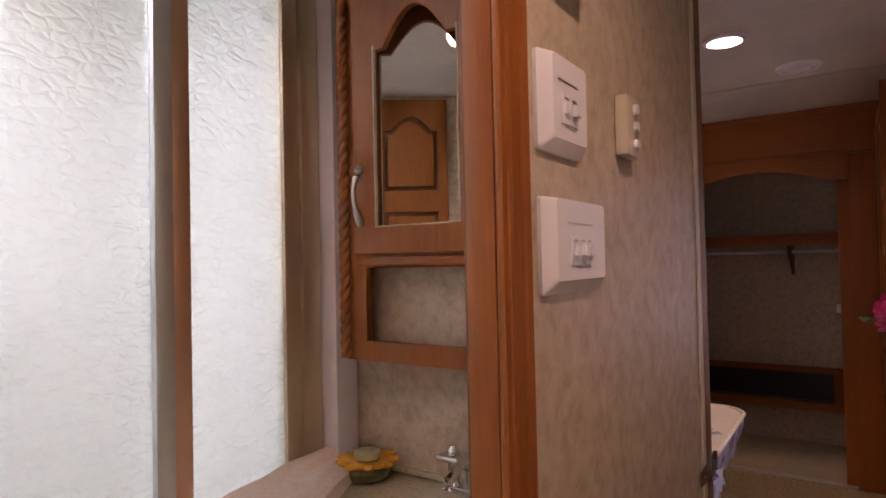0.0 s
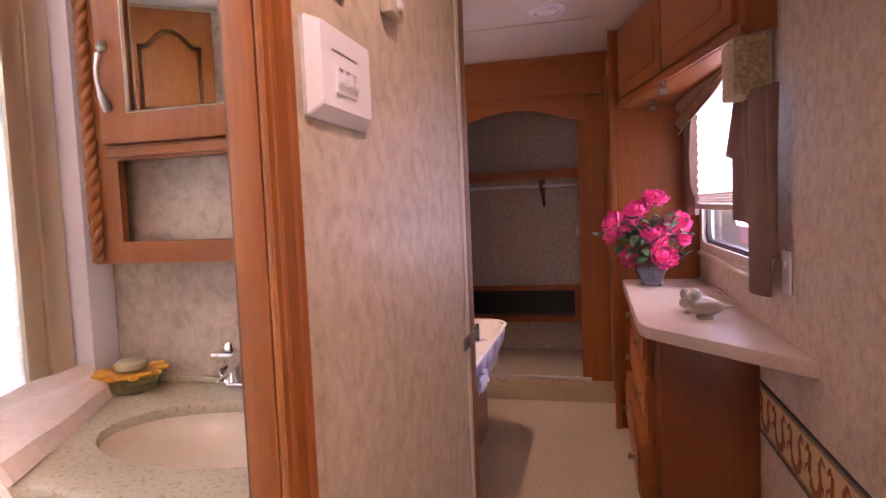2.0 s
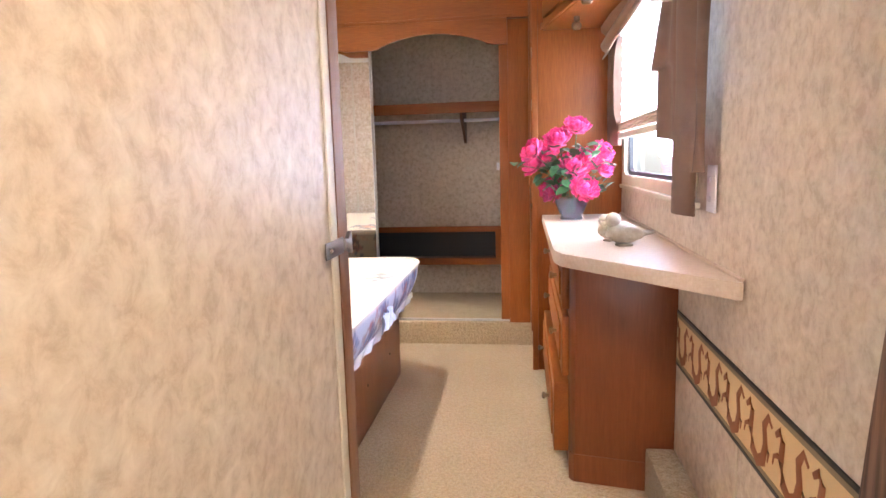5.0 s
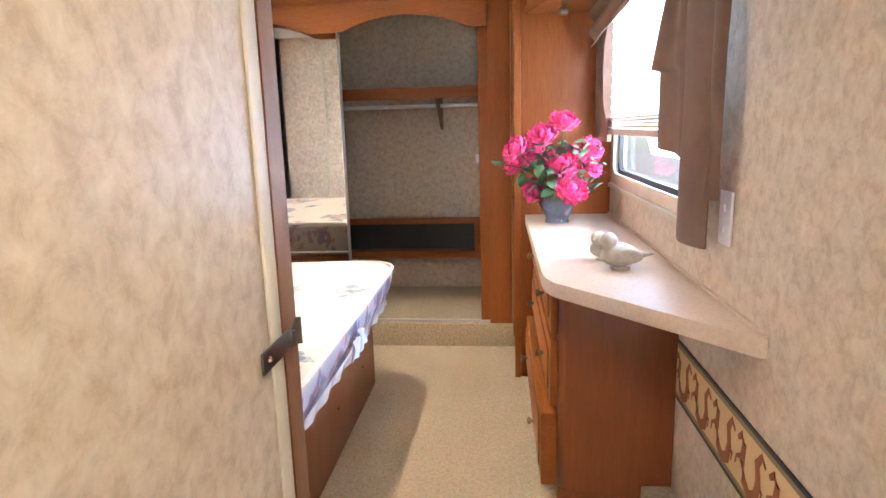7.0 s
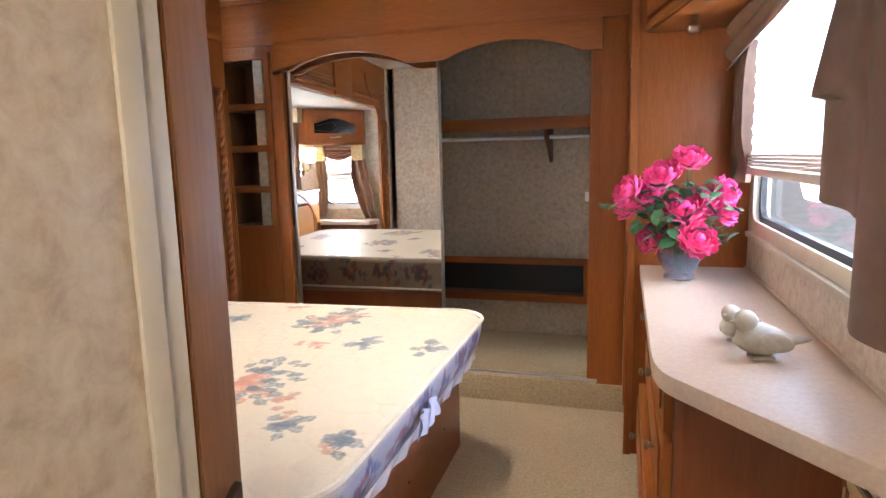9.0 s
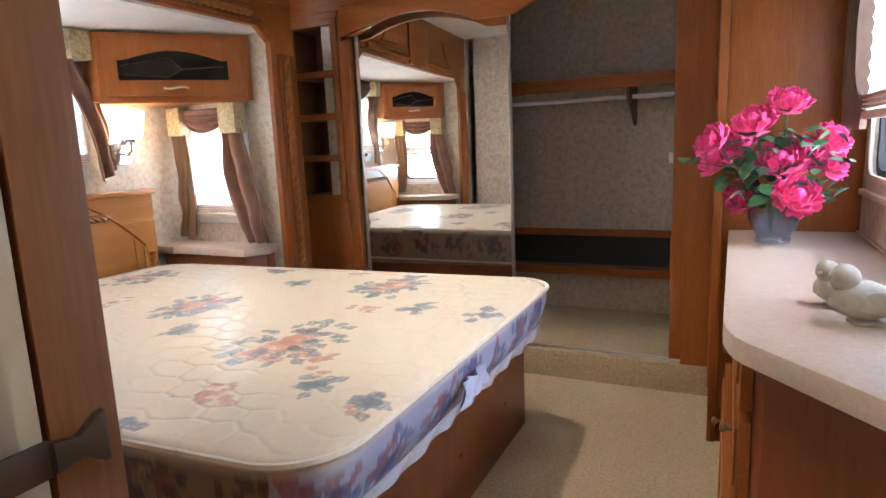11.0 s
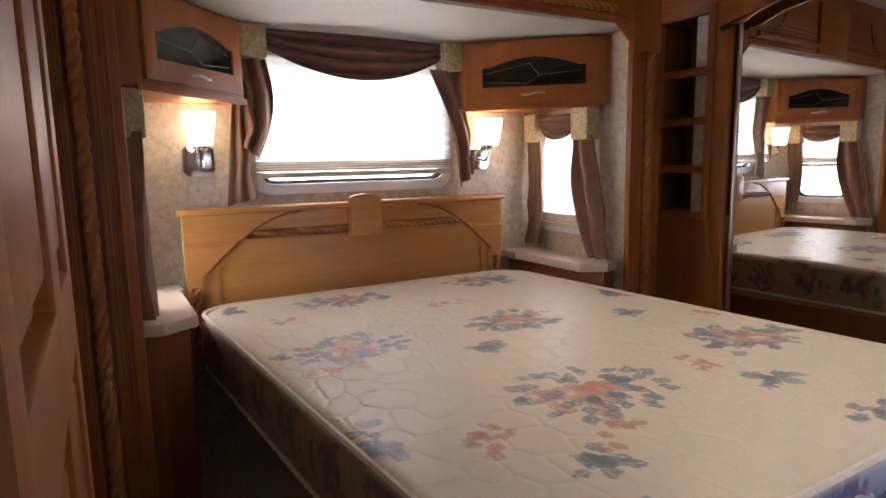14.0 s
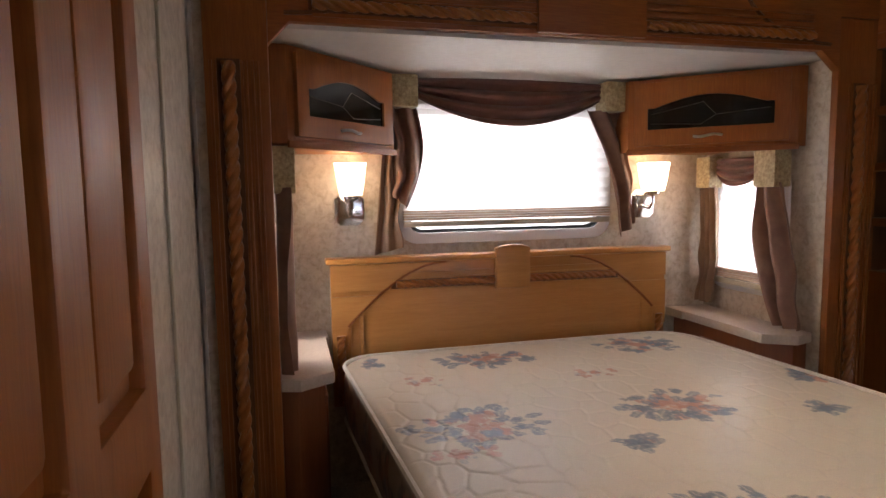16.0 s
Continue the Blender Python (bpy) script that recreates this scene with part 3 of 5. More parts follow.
# centre, reach along x and y, kind: 1 full spray, 0 leaf sprig, 2 faint blooms
CLUSTERS = [(-2.13, 3.74, 0.11, 0.20, 1), (-2.14, 4.41, 0.12, 0.19, 1), (-1.50, 3.49, 0.15, 0.20, 1), (-1.48, 4.13, 0.13, 0.20, 1), (-0.86, 3.88, 0.16, 0.22, 1),
            (-0.92, 4.59, 0.14, 0.20, 1), (-1.275, 3.87, 0.06, 0.055, 0), (-1.335, 4.52, 0.06, 0.06, 0), (-1.60, 4.77, 0.09, 0.11, 1), (-0.675, 4.33, 0.055, 0.08, 0),
            (-0.88, 3.315, 0.15, 0.075, 0), (-0.43, 4.34, 0.05, 0.10, 0), (-0.41, 3.62, 0.05, 0.10, 0), (-0.59, 3.66, 0.05, 0.085, 0), (-0.79, 3.52, 0.10, 0.075, 2),
            (-1.33, 3.42, 0.05, 0.10, 2), (-0.84, 4.28, 0.07, 0.09, 2), (-0.69, 3.79, 0.055, 0.08, 2), (-1.93, 3.45, 0.07, 0.08, 2), (-1.85, 4.05, 0.06, 0.08, 2), (-2.20, 3.30, 0.08, 0.05, 0), (-1.20, 4.75, 0.07, 0.08, 2)]


def printed_colours(me, origin):
    """The floral print: pink blooms ringed by blue-grey leaves on cream."""
    rng = random.Random(5)
    leaves, petals = [], []
    for cx, cy, rx, ry, kind in CLUSTERS:
        size = math.sqrt(rx * ry)
        for i in range({0: 13, 1: 50, 2: 5}[kind]):
            a = rng.uniform(0, 2 * math.pi)
            d = rng.uniform(0.35, 1.0) if kind == 1 else rng.uniform(0.1, 0.95)
            s = rng.uniform(0.021, 0.036) if kind != 2 else rng.uniform(0.010, 0.016)
            leaves.append((cx + d * rx * math.cos(a), cy + d * ry * math.sin(a), s, a + rng.uniform(-0.7, 0.7), rng.uniform(0.7, 1.15) if kind != 2 else 2.2))
        for i in range({0: 2, 1: 24, 2: 12}[kind]):
            a = rng.uniform(0, 2 * math.pi)
            d = rng.uniform(0.0, 0.72) if kind == 1 else rng.uniform(0, 0.9)
            petals.append((cx + d * rx * math.cos(a), cy + d * ry * math.sin(a), rng.uniform(0.020, 0.034) * (1 if kind == 1 else 0.6), rng.uniform(0, 3), rng.uniform(0.85, 1.15)))

    cols = np.empty((len(me.vertices), 4), dtype=np.float32)
    cream, blue, pink, ink = np.array((0.67, 0.58, 0.44)), np.array((0.15, 0.19, 0.235)), np.array((0.50, 0.235, 0.155)), np.array((0.42, 0.40, 0.30))
    co = np.empty(len(me.vertices) * 3, dtype=np.float32)
    me.vertices.foreach_get("co", co)
    co = co.reshape(-1, 3) + np.array(origin)
    base = np.tile(cream, (len(co), 1))
    wob = np.array([noise.noise(Vector(p) * 45) for p in co])
    fine = np.array([noise.noise(Vector(p) * 110) for p in co])
    top = co[:, 2] > 0.602

    def nearby(x, y, a, reach):
        dx, dy = co[:, 0] - x, co[:, 1] - y
        idx = np.where(top & (abs(dx) < reach) & (abs(dy) < reach))[0]
        return idx, dx[idx] * math.cos(a) + dy[idx] * math.sin(a), -dx[idx] * math.sin(a) + dy[idx] * math.cos(a)

    for x, y, s, a, k in petals:
        idx, u, v = nearby(x, y, a, 0.06)
        d = np.sqrt((u / s) ** 2 + (v / (s * 0.8)) ** 2) + wob[idx] * 0.45
        ink_in = (0.46 + 0.34 * (np.abs(np.sin(d * 7.5)) > 0.5) + 0.4 * fine[idx]) * (d < 1.0)
        w = np.clip(ink_in, 0, 0.85)[:, None]
        base[idx] = base[idx] * (1 - w) + pink * k * w
    for x, y, s, a, k in leaves:
        idx, u, v = nearby(x, y, a, 0.05)
        half = 0.58 * s * np.clip(1 - (u / s) ** 2, 0, 1) * (1 + 0.9 * wob[idx])
        inside = (np.abs(v) < half) & (np.abs(u) < s)
        vein = np.abs(v) < 0.0016
        w = np.where(inside, np.where(vein, 0.35, 0.80), 0.0) * np.clip(0.92 + 0.6 * fine[idx], 0.45, 1)
        w = w[:, None] / max(1.0, k * 0.75)
        base[idx] = base[idx] * (1 - w) + blue * min(k, 1.2) * w
    # sides: bolder blooms under clear wrapping; blue daylight and shade painted into the ground
    sd = ~top
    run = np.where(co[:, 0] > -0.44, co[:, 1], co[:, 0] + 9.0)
    # window blue is mixed into the foot's ground, dimness into the brown sides
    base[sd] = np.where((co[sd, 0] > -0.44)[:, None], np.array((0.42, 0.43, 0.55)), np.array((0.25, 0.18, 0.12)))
    # bloom tones hold the same cast: bluer at the foot, browner elsewhere
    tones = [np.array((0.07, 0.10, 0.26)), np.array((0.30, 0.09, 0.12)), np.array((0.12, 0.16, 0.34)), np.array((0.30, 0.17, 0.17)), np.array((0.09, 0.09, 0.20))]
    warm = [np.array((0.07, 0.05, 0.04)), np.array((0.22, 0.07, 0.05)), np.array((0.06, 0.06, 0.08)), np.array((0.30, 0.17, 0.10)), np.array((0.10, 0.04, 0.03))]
    for c0 in range(16):
        foot = c0 < 8
        cu = 3.40 + 0.21 * c0 if foot else 6.75 + 0.25 * (c0 - 8)
        cv = rng.uniform(0.49, 0.54)
        for k in range(38):
            u0, v0 = cu + rng.gauss(0, 0.042), cv + rng.gauss(0, 0.036)
            s, a = rng.uniform(0.016, 0.034), rng.uniform(0, 3.14)
            near = sd & (abs(run - u0) < 0.05) & (abs(co[:, 2] - v0) < 0.05)
            du, dv = run[near] - u0, co[near, 2] - v0
            p, q = du * math.cos(a) + dv * math.sin(a), -du * math.sin(a) + dv * math.cos(a)
            idx = np.where(near)[0][np.sqrt((p / s) ** 2 + (q / (s * 0.5)) ** 2) + wob[near] * 0.5 < 1.0]
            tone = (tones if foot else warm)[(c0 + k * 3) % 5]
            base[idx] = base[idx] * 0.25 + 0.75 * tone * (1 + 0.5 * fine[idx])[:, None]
    cols[:, :3], cols[:, 3] = base, 1
    at = me.color_attributes.new("print", "FLOAT_COLOR", "POINT")
    at.data.foreach_set("color", cols.ravel())


def bed_point(s, t):
    a = Vector(BED[0]).lerp(Vector(BED[1]), s)
    b = Vector(BED[3]).lerp(Vector(BED[2]), s)
    return a.lerp(b, t)


def mattress():
    t = thing("mattress", (-1.35, 4.02, 0.40), "cream quilted mattress with blue and pink floral print in clear wrap", "mattress")
    nu, nv = 440, 340
    bm = bmesh.new()
    r, zt, zb = 0.05, 0.635, 0.405
    L, W = 2.0, 1.54

    def inset(s, tt, k):
        """Pulls the rounded corners in."""
        u, v = (s - 0.5) * L, (tt - 0.5) * W
        cr = 0.15
        au, av = abs(u), abs(v)
        if au > L / 2 - cr and av > W / 2 - cr:
            du, dv = au - (L / 2 - cr), av - (W / 2 - cr)
            m = max(du, dv)
            d = math.hypot(du, dv)
            f = m / d if d else 1
            au, av = L / 2 - cr + du * f, W / 2 - cr + dv * f
        return math.copysign(au, u) / L + 0.5, math.copysign(av, v) / W + 0.5

    def quilt(p):
        """Stitched scalloped cells of about 9 cm."""
        x = p.x / 0.115 + 0.55 * noise.noise(Vector((p.x * 6, p.y * 6, 3)))
        y = p.y / 0.086 + 0.55 * noise.noise(Vector((p.x * 6, p.y * 6, 7)))
        d = []
        for a in range(-1, 2):
            for b in range(-1, 2):
                j = round(y) + b
                i = round(x - 0.5 * (j % 2)) + a
                d.append(math.hypot((x - i - 0.5 * (j % 2)), (y - j)))
        d.sort()
        h = min(1.0, (d[1] - d[0]) / 0.22)
        return 0.0030 * (1 - (1 - h) ** 2) + 0.003 * noise.noise(Vector((p.x * 4, p.y * 4, 0)))

    def tuck(x):
        """The foot side leans in under the top edge."""
        return 0.085 * min(1.0, max(0.0, (x + 0.50) / 0.12))

    g = []
    for i in range(nu + 1):
        row = []
        for j in range(nv + 1):
            s, tt = i / nu, j / nv
            a, b = inset(s, tt, 1)
            p = bed_point(a, b)
            e = min(s, 1 - s) * L, min(tt, 1 - tt) * W
            m = min(e)
            drop = 0.014 * (1 - min(1, m / 0.03)) ** 2
            row.append(bm.verts.new((p.x, p.y, zt - 0.008 + quilt(p) * min(1, m / 0.05) - drop)))
        g.append(row)
    for i in range(nu):
        for j in range(nv):
            bm.faces.new((g[i][j], g[i + 1][j], g[i + 1][j + 1], g[i][j + 1]))
    ring = [g[i][0] for i in range(nu)] + [g[nu][j] for j in range(nv)] + [g[i][nv] for i in range(nu, 0, -1)] + [g[0][j] for j in range(nv, 0, -1)]
    c = Vector((-1.33, 4.03, 0))
    prev = ring
    for k in range(1, 15):
        f = k / 14
        cur = []
        for v in ring:
            d = (Vector((v.co.x, v.co.y, 0)) - c)
            out = 0.012 * math.sin(math.pi * f) + 0.004 * noise.noise(Vector((v.co.x * 8, v.co.y * 8, f * 2)))
            dn = d.normalized()
            cur.append(bm.verts.new((v.co.x + dn.x * out - tuck(v.co.x) * f ** 1.3, v.co.y + dn.y * out, (zt - 0.03) + (zb - zt + 0.03) * f)))
        for a in range(len(ring)):
            b = (a + 1) % len(ring)
            bm.faces.new((prev[a], prev[b], cur[b], cur[a]))
        prev = cur
    bm.faces.new(prev)
    ob = part("ticking", bm, TICKING, t, smooth=1.2)
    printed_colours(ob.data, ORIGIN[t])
    edge = []
    for z, r0 in ((zt - 0.012, 0.0085), (zb + 0.012, 0.008)):
        pts = []
        for n in range(0, 361):
            m = n / 360 * 4
            side, f = int(m) % 4, m - int(m)
            s, tt = [(f, 0), (1, f), (1 - f, 1), (0, 1 - f)][side]
            a, b = inset(s, tt, 1)
            p = bed_point(a, b)
            d = (Vector((p.x, p.y)) - Vector((c.x, c.y))).normalized() * 0.004
            pts.append((p.x + d.x - (tuck(p.x) * 0.9 if z < 0.5 else 0), p.y + d.y, z))
        part("piping", tube(pts, r0, 6), PIPING, t, "cream edge piping")
    # law label and the loose fold of clear wrap
    lab = sheet(lambda s, q: Vector((-0.322 + 0.008 * math.sin(s * 17 + q * 4) + 0.010 * q, 3.92 + 0.17 * s - 0.03 * q, 0.565 - 0.062 * q * (1 - 0.3 * s) + 0.006 * math.sin(s * 11))), 26, 10, 0.0015)
    part("label", lab, LABEL_CLOTH, t, "crumpled translucent white care label")

    def hem(s, q):
        y = 3.36 + 1.48 * s
        ragged = 0.006 * math.sin(s * 31) + 0.014 * noise.noise(Vector((s * 14, 0, 2)))
        return Vector((-0.388 + 0.006 * math.sin(s * 60 + q * 3) * q + 0.004 * q, y, 0.452 - q * (0.030 + 0.35 * ragged)))
    part("wrap_hem", sheet(hem, 120, 8, 0.001), WRAP, t, "clear plastic wrap hanging loose")
    return t


mattress()


def bed_base():
    t = thing("bed_base", (-1.4, 4.02, 0), "cherry laminate platform bed base", "bed base")
    part("foot_panel", block(-0.49, 3.45, 0, -0.468, 4.865, 0.388, 0.002), LAMINATE, t)
    for y0, y1 in ((3.45, 3.47), (4.845, 4.865)):
        part("side_panel", block(-2.40, y0, 0, -0.491, y1, 0.388), LAMINATE, t)
    part("deck", block(-2.40, 3.42, 0.389, -0.46, 4.868, 0.404), LAMINATE, t)
    for y in (3.75, 4.2, 4.62):
        part("screw", lathe([(0.006, 0), (0.004, 0.003)], (-0.467, y, 0.19), 8, "X"), BLACK, t)


bed_base()


def headboard():
    t = thing("headboard", (-2.43, 3.96, 0.4), "pale maple headboard with rope beading and centre plaque", "headboard")
    x = -2.40
    y0, y1, zt = 3.168, 4.712, 0.99
    part("panel", block(x - 0.05, y0, 0.40, x, y1, zt, 0.004), MAPLE, t)
    part("cap_rail", block(x - 0.06, y0 - 0.018, zt + 0.001, x + 0.022, y1 + 0.018, zt + 0.026, 0.009), MAPLE, t)
    pl = prism([(3.868, 0.862), (4.022, 0.862), (4.022, 1.037), (3.99, 1.047), (3.945, 1.052), (3.90, 1.047), (3.868, 1.037)], 0.034, on_x(x + 0.001, 1), bevel=0.006)
    part("plaque", pl, MAPLE, t, "raised centre plaque")
    for a, b in ((3.435, 3.864), (4.026, 4.445)):
        part("rope_beading", rope((x + 0.008, a, 0.898), (x + 0.008, b, 0.898), 0.0175, 0.10), BEADING, t, "twisted rope beading")
        # dark strip under the rope stands in for its contact shade
        part("beading_bed", block(x + 0.0005, a - 0.02, 0.880, x + 0.002, b + 0.02, 0.916), OAK_SHADED, t)
        for z in (0.875, 0.921, 0.945):
            part("fillet", block(x + 0.001, a - 0.03, z - 0.003, x + 0.006, b + 0.03, z + 0.003, 0.001), MAPLE, t)
    for sgn, ya in ((1, y0), (-1, y1)):
        pts = []
        for i in range(17):
            s = i / 16
            yy = ya + sgn * (0.065 + 0.42 * s)
            pts.append((x + 0.003, yy, 0.735 + 0.252 * math.sin(s * math.pi / 2) ** 0.95))
        part("arc_moulding", tube(pts, 0.006, 8), OAK, t, "darker curved moulding")
        edge = [(q[1], q[2]) for q in pts]
        low = [q for q in edge if q[1] < 0.866]
        high = [q for q in edge if q[1] > 0.878]
        part("corner_block", prism([(ya, 0.655), (ya + sgn * 0.055, 0.655)] + low + [(ya, low[-1][1])], 0.006, on_x(x + 0.001, 1)), MAPLE, t)
        part("corner_block", prism([(ya, high[0][1])] + high + [(ya, 0.988)], 0.006, on_x(x + 0.001, 1)), MAPLE, t)
        part("rope_beading", rope((x + 0.010, ya + sgn * 0.035, 0.41), (x + 0.010, ya + sgn * 0.035, 0.70), 0.019, 0.08), BEADING, t, "twisted rope beading")
        for k in (0.07, 0.12):
            part("fluting", block(x + 0.001, ya + sgn * k - 0.008, 0.41, x + 0.006, ya + sgn * k + 0.008, 0.73 if k < 0.1 else 0.775, 0.002), MAPLE, t)
    return t


headboard()


def nightstand(far):
    """Corner nightstand; far mirrors it about the bed's middle line."""
    m = (lambda y: 3.974 * 2 - y) if far else (lambda y: y)
    yc = 3.0
    t = thing("nightstand", (-2.15, m(yc), 0), "cherry corner nightstand with a cream laminate top", "nightstand", "nightstands beside the bed")
    out = [(-2.51, m(2.935)), (-1.86, m(2.935)), (-1.83, m(3.03)), (-1.90, m(3.14)), (-2.38, m(3.14)), (-2.38, m(3.152)), (-2.51, m(3.152))]
    body = [(-2.50, m(2.94)), (-1.88, m(2.94)), (-1.865, m(3.02)), (-1.93, m(3.11)), (-2.50, m(3.11))]
    flat = lambda z: (lambda u, v, w: (u, v, z + w))
    part("top", prism(out, 0.04, flat(0.662), bevel=0.006), COUNTER, t, "cream laminate top")
    part("body", prism(body, 0.66, flat(0.001), bevel=0.003), LAMINATE, t)
    part("door", block(-2.30, m(3.112) - 0.008, 0.10, -1.96, m(3.112) + 0.008, 0.60, 0.004), LAMINATE, t)
    return t


nightstand(False)
nightstand(True)


def corner_cabinet(far):
    m = (lambda y: 3.974 * 2 - y) if far else (lambda y: y)
    a, b = (Vector((-1.93, 4.975)), Vector((-2.37, 4.49))) if far else (Vector((-1.97, 3.02)), Vector((-2.38, 3.435)))
    t = thing("corner_cabinet", (-2.3, m(3.1), 1.44), "honey oak corner cabinet with arched dark leaded glass", "wall cabinet", "corner cabinets over the bed")
    d = (b - a).normalized()
    nrm = Vector((-d.y, d.x))
    if nrm.x < 0:
        nrm = -nrm
    W = (b - a).length
    z0, z1 = 1.44, 1.755
    foot = [tuple(a), tuple(b), (-2.515, b.y), (-2.515, m(2.935)), (a.x, m(2.935))]
    flat = lambda z: (lambda u, v, w: (u, v, z + w))
    part("body", prism(foot, z1 - z0 - 0.002, flat(z0 + 0.001), bevel=0.002), OAK, t)
    face = lambda u, v, w: (a.x + d.x * u + nrm.x * w, a.y + d.y * u + nrm.y * w, v)
    f0 = lambda u, v, w: face(u, v, w + 0.001)
    dr = thing  # the door is a part with parts of its own
    inner = arched(0.085, 1.535, W - 0.085, 1.625, 0.045, 14, 0.06)
    door = part("door", prism(round_rect(0.03, 1.465, W - 0.03, 1.735, 0.004, 2), 0.018, f0, [list(reversed(inner))], 0.003), OAK, t, "door with arched opening")
    part("glass", prism([(0.07, 1.52), (W - 0.07, 1.52), (W - 0.07, 1.69), (0.07, 1.69)], 0.004, lambda u, v, w: face(u, v, w + 0.0055)), DARKGLASS, door, "dark leaded glass")
    for p, q in (((0.10, 1.60), (W / 2 - 0.03, 1.585)), ((W / 2 - 0.03, 1.585), (W / 2 + 0.02, 1.64)), ((W / 2 + 0.02, 1.64), (W - 0.1, 1.60)), ((W / 2 - 0.03, 1.585), (W / 2 + 0.03, 1.548)), ((W / 2 + 0.03, 1.548), (W - 0.1, 1.56))):
        part("lead_came", tube([face(p[0], p[1], 0.011), face(q[0], q[1], 0.011)], 0.0014, 6), BRONZE, door)
    h = [face(W / 2 - 0.055 + 0.11 * i / 8, 1.498 + 0.004 * math.sin(i / 8 * 6.28), 0.022 + 0.018 * math.sin(math.pi * i / 8)) for i in range(9)]
    part("handle", tube(h, 0.0055, 8), STEEL, door, "curved nickel handle")
    part("bottom_moulding", prism(rect(-0.005, z0 - 0.012, W + 0.005, z0 + 0.012), 0.010, f0, bevel=0.003), OAK_X, t)
    return t


corner_cabinet(False)
corner_cabinet(True)


def sconce(y):
    t = thing("wall_sconce", (BACK + 0.001, y, 1.21), "chrome wall sconce with a lit white glass shade", "wall lamp", "sconces beside the bed")
    x = BACK + 0.001
    oct_ = [(y - 0.062, 1.165), (y - 0.038, 1.143), (y + 0.038, 1.143), (y + 0.062, 1.165), (y + 0.062, 1.255), (y + 0.038, 1.277), (y - 0.038, 1.277), (y - 0.062, 1.255)]
    part("back_plate", prism(oct_, 0.016, on_x(x, 1), bevel=0.004), CHROME, t)
    part("arm", tube([(x + 0.016, y, 1.20), (x + 0.07, y, 1.19), (x + 0.10, y, 1.215), (x + 0.10, y, 1.255)], 0.008, 10), CHROME, t)
    part("cup", lathe([(0.012, 1.245), (0.03, 1.255), (0.032, 1.268)], (x + 0.10, y, 0), 18), CHROME, t)
    bm = bmesh.new()
    prof = [(0.042, 1.270), (0.048, 1.30), (0.062, 1.40), (0.058, 1.40), (0.044, 1.30), (0.036, 1.276)]
    for s in (1,):
        rings = []
        for r, z in prof:
            ring = []
            for i in range(32):
                a = 2 * math.pi * i / 32
                k = 1 / max(abs(math.cos(a)), abs(math.sin(a))) ** 0.55
                ring.append(bm.verts.new((x + 0.10 + r * k * math.cos(a) * 0.9, y + r * k * math.sin(a) * 1.05, z)))
            rings.append(ring)
        for a, b in zip(rings, rings[1:] + rings[:1]):
            for i in range(32):
                bm.faces.new((a[i], a[(i + 1) % 32], b[(i + 1) % 32], b[i]))
    sh = part("shade", bm, LIT, t, "frosted white glass shade, lit")
    sh.visible_shadow = False
    part("knob", lathe([(0.008, 0), (0.01, 0.01), (0.006, 0.018)], (x + 0.016, y + 0.035, 1.20), 10, "X"), CHROME, t)
    return t


sconce(3.262)
sconce(4.655)

# ---------- right side: dresser, tall cabinet, upper cabinet ----------
flat = lambda z: (lambda u, v, w: (u, v, z + w))


def dresser():
    t = thing("dresser", (0.48, 4.4, 0), "cherry dresser with three oak drawer fronts against the wall", "dresser")
    part("body", prism([(0.345, 3.87), (0.36, 3.845), (0.60, 3.80), (0.678, 3.80), (0.678, 4.965), (0.345, 4.965)], 0.786, flat(0.001), bevel=0.003), LAMINATE, t)
    part("plinth", prism([(0.340, 3.86), (0.355, 3.838), (0.60, 3.792), (0.60, 3.799), (0.36, 3.843), (0.344, 3.865)], 0.10, flat(0.001)), LAMINATE, t)
    for y0, y1, z0, z1, k in ((3.90, 4.94, 0.60, 0.765, 0), (3.90, 4.94, 0.36, 0.575, 0), (3.90, 4.94, 0.08, 0.335, 0.028)):
        d = part("drawer", block(0.318 - k, y0, z0, 0.343, y1, z1, 0.006), OAK_Y, t, "oak drawer front, lowest one pulled slightly out" if k else "")
        part("drawer_panel", block(0.311 - k, y0 + 0.05, z0 + 0.04, 0.317 - k, y1 - 0.05, z1 - 0.04, 0.003), OAK_Y, d)
        for yk in (4.10, 4.70):
            part("knob", lathe([(0.006, 0), (0.007, -0.012), (0.014, -0.018), (0.013, -0.026), (0.004, -0.029)], (0.310 - k, yk, (z0 + z1) / 2), 14, "X"), BRASS, d, "dull brass knob")
    return t


dresser()


def ledge_top():
    t = thing("countertop", (0.48, 4.2, 0.79), "cream laminate dresser top tapering to a point at the wall", "countertop")
    pts = [(0.677, 4.968), (0.282, 4.968), (0.282, 3.80)]
    for i in range(1, 8):
        a = i / 8
        p0, p1, p2 = Vector((0.282, 3.80)), Vector((0.283, 3.69)), Vector((0.325, 3.648))
        q = p0.lerp(p1, a).lerp(p1.lerp(p2, a), a)
        pts.append((q.x, q.y))
    pts += [(0.325, 3.648), (0.664, 3.237), (0.677, 3.235)]
    part("worktop", prism(pts, 0.042, flat(0.788), bevel=0.004), COUNTER, t)
    part("backsplash_strip", block(0.668, 3.24, 0.831, 0.6795, 4.966, 0.838, 0.002), COUNTER, t)
    return t


ledge_top()


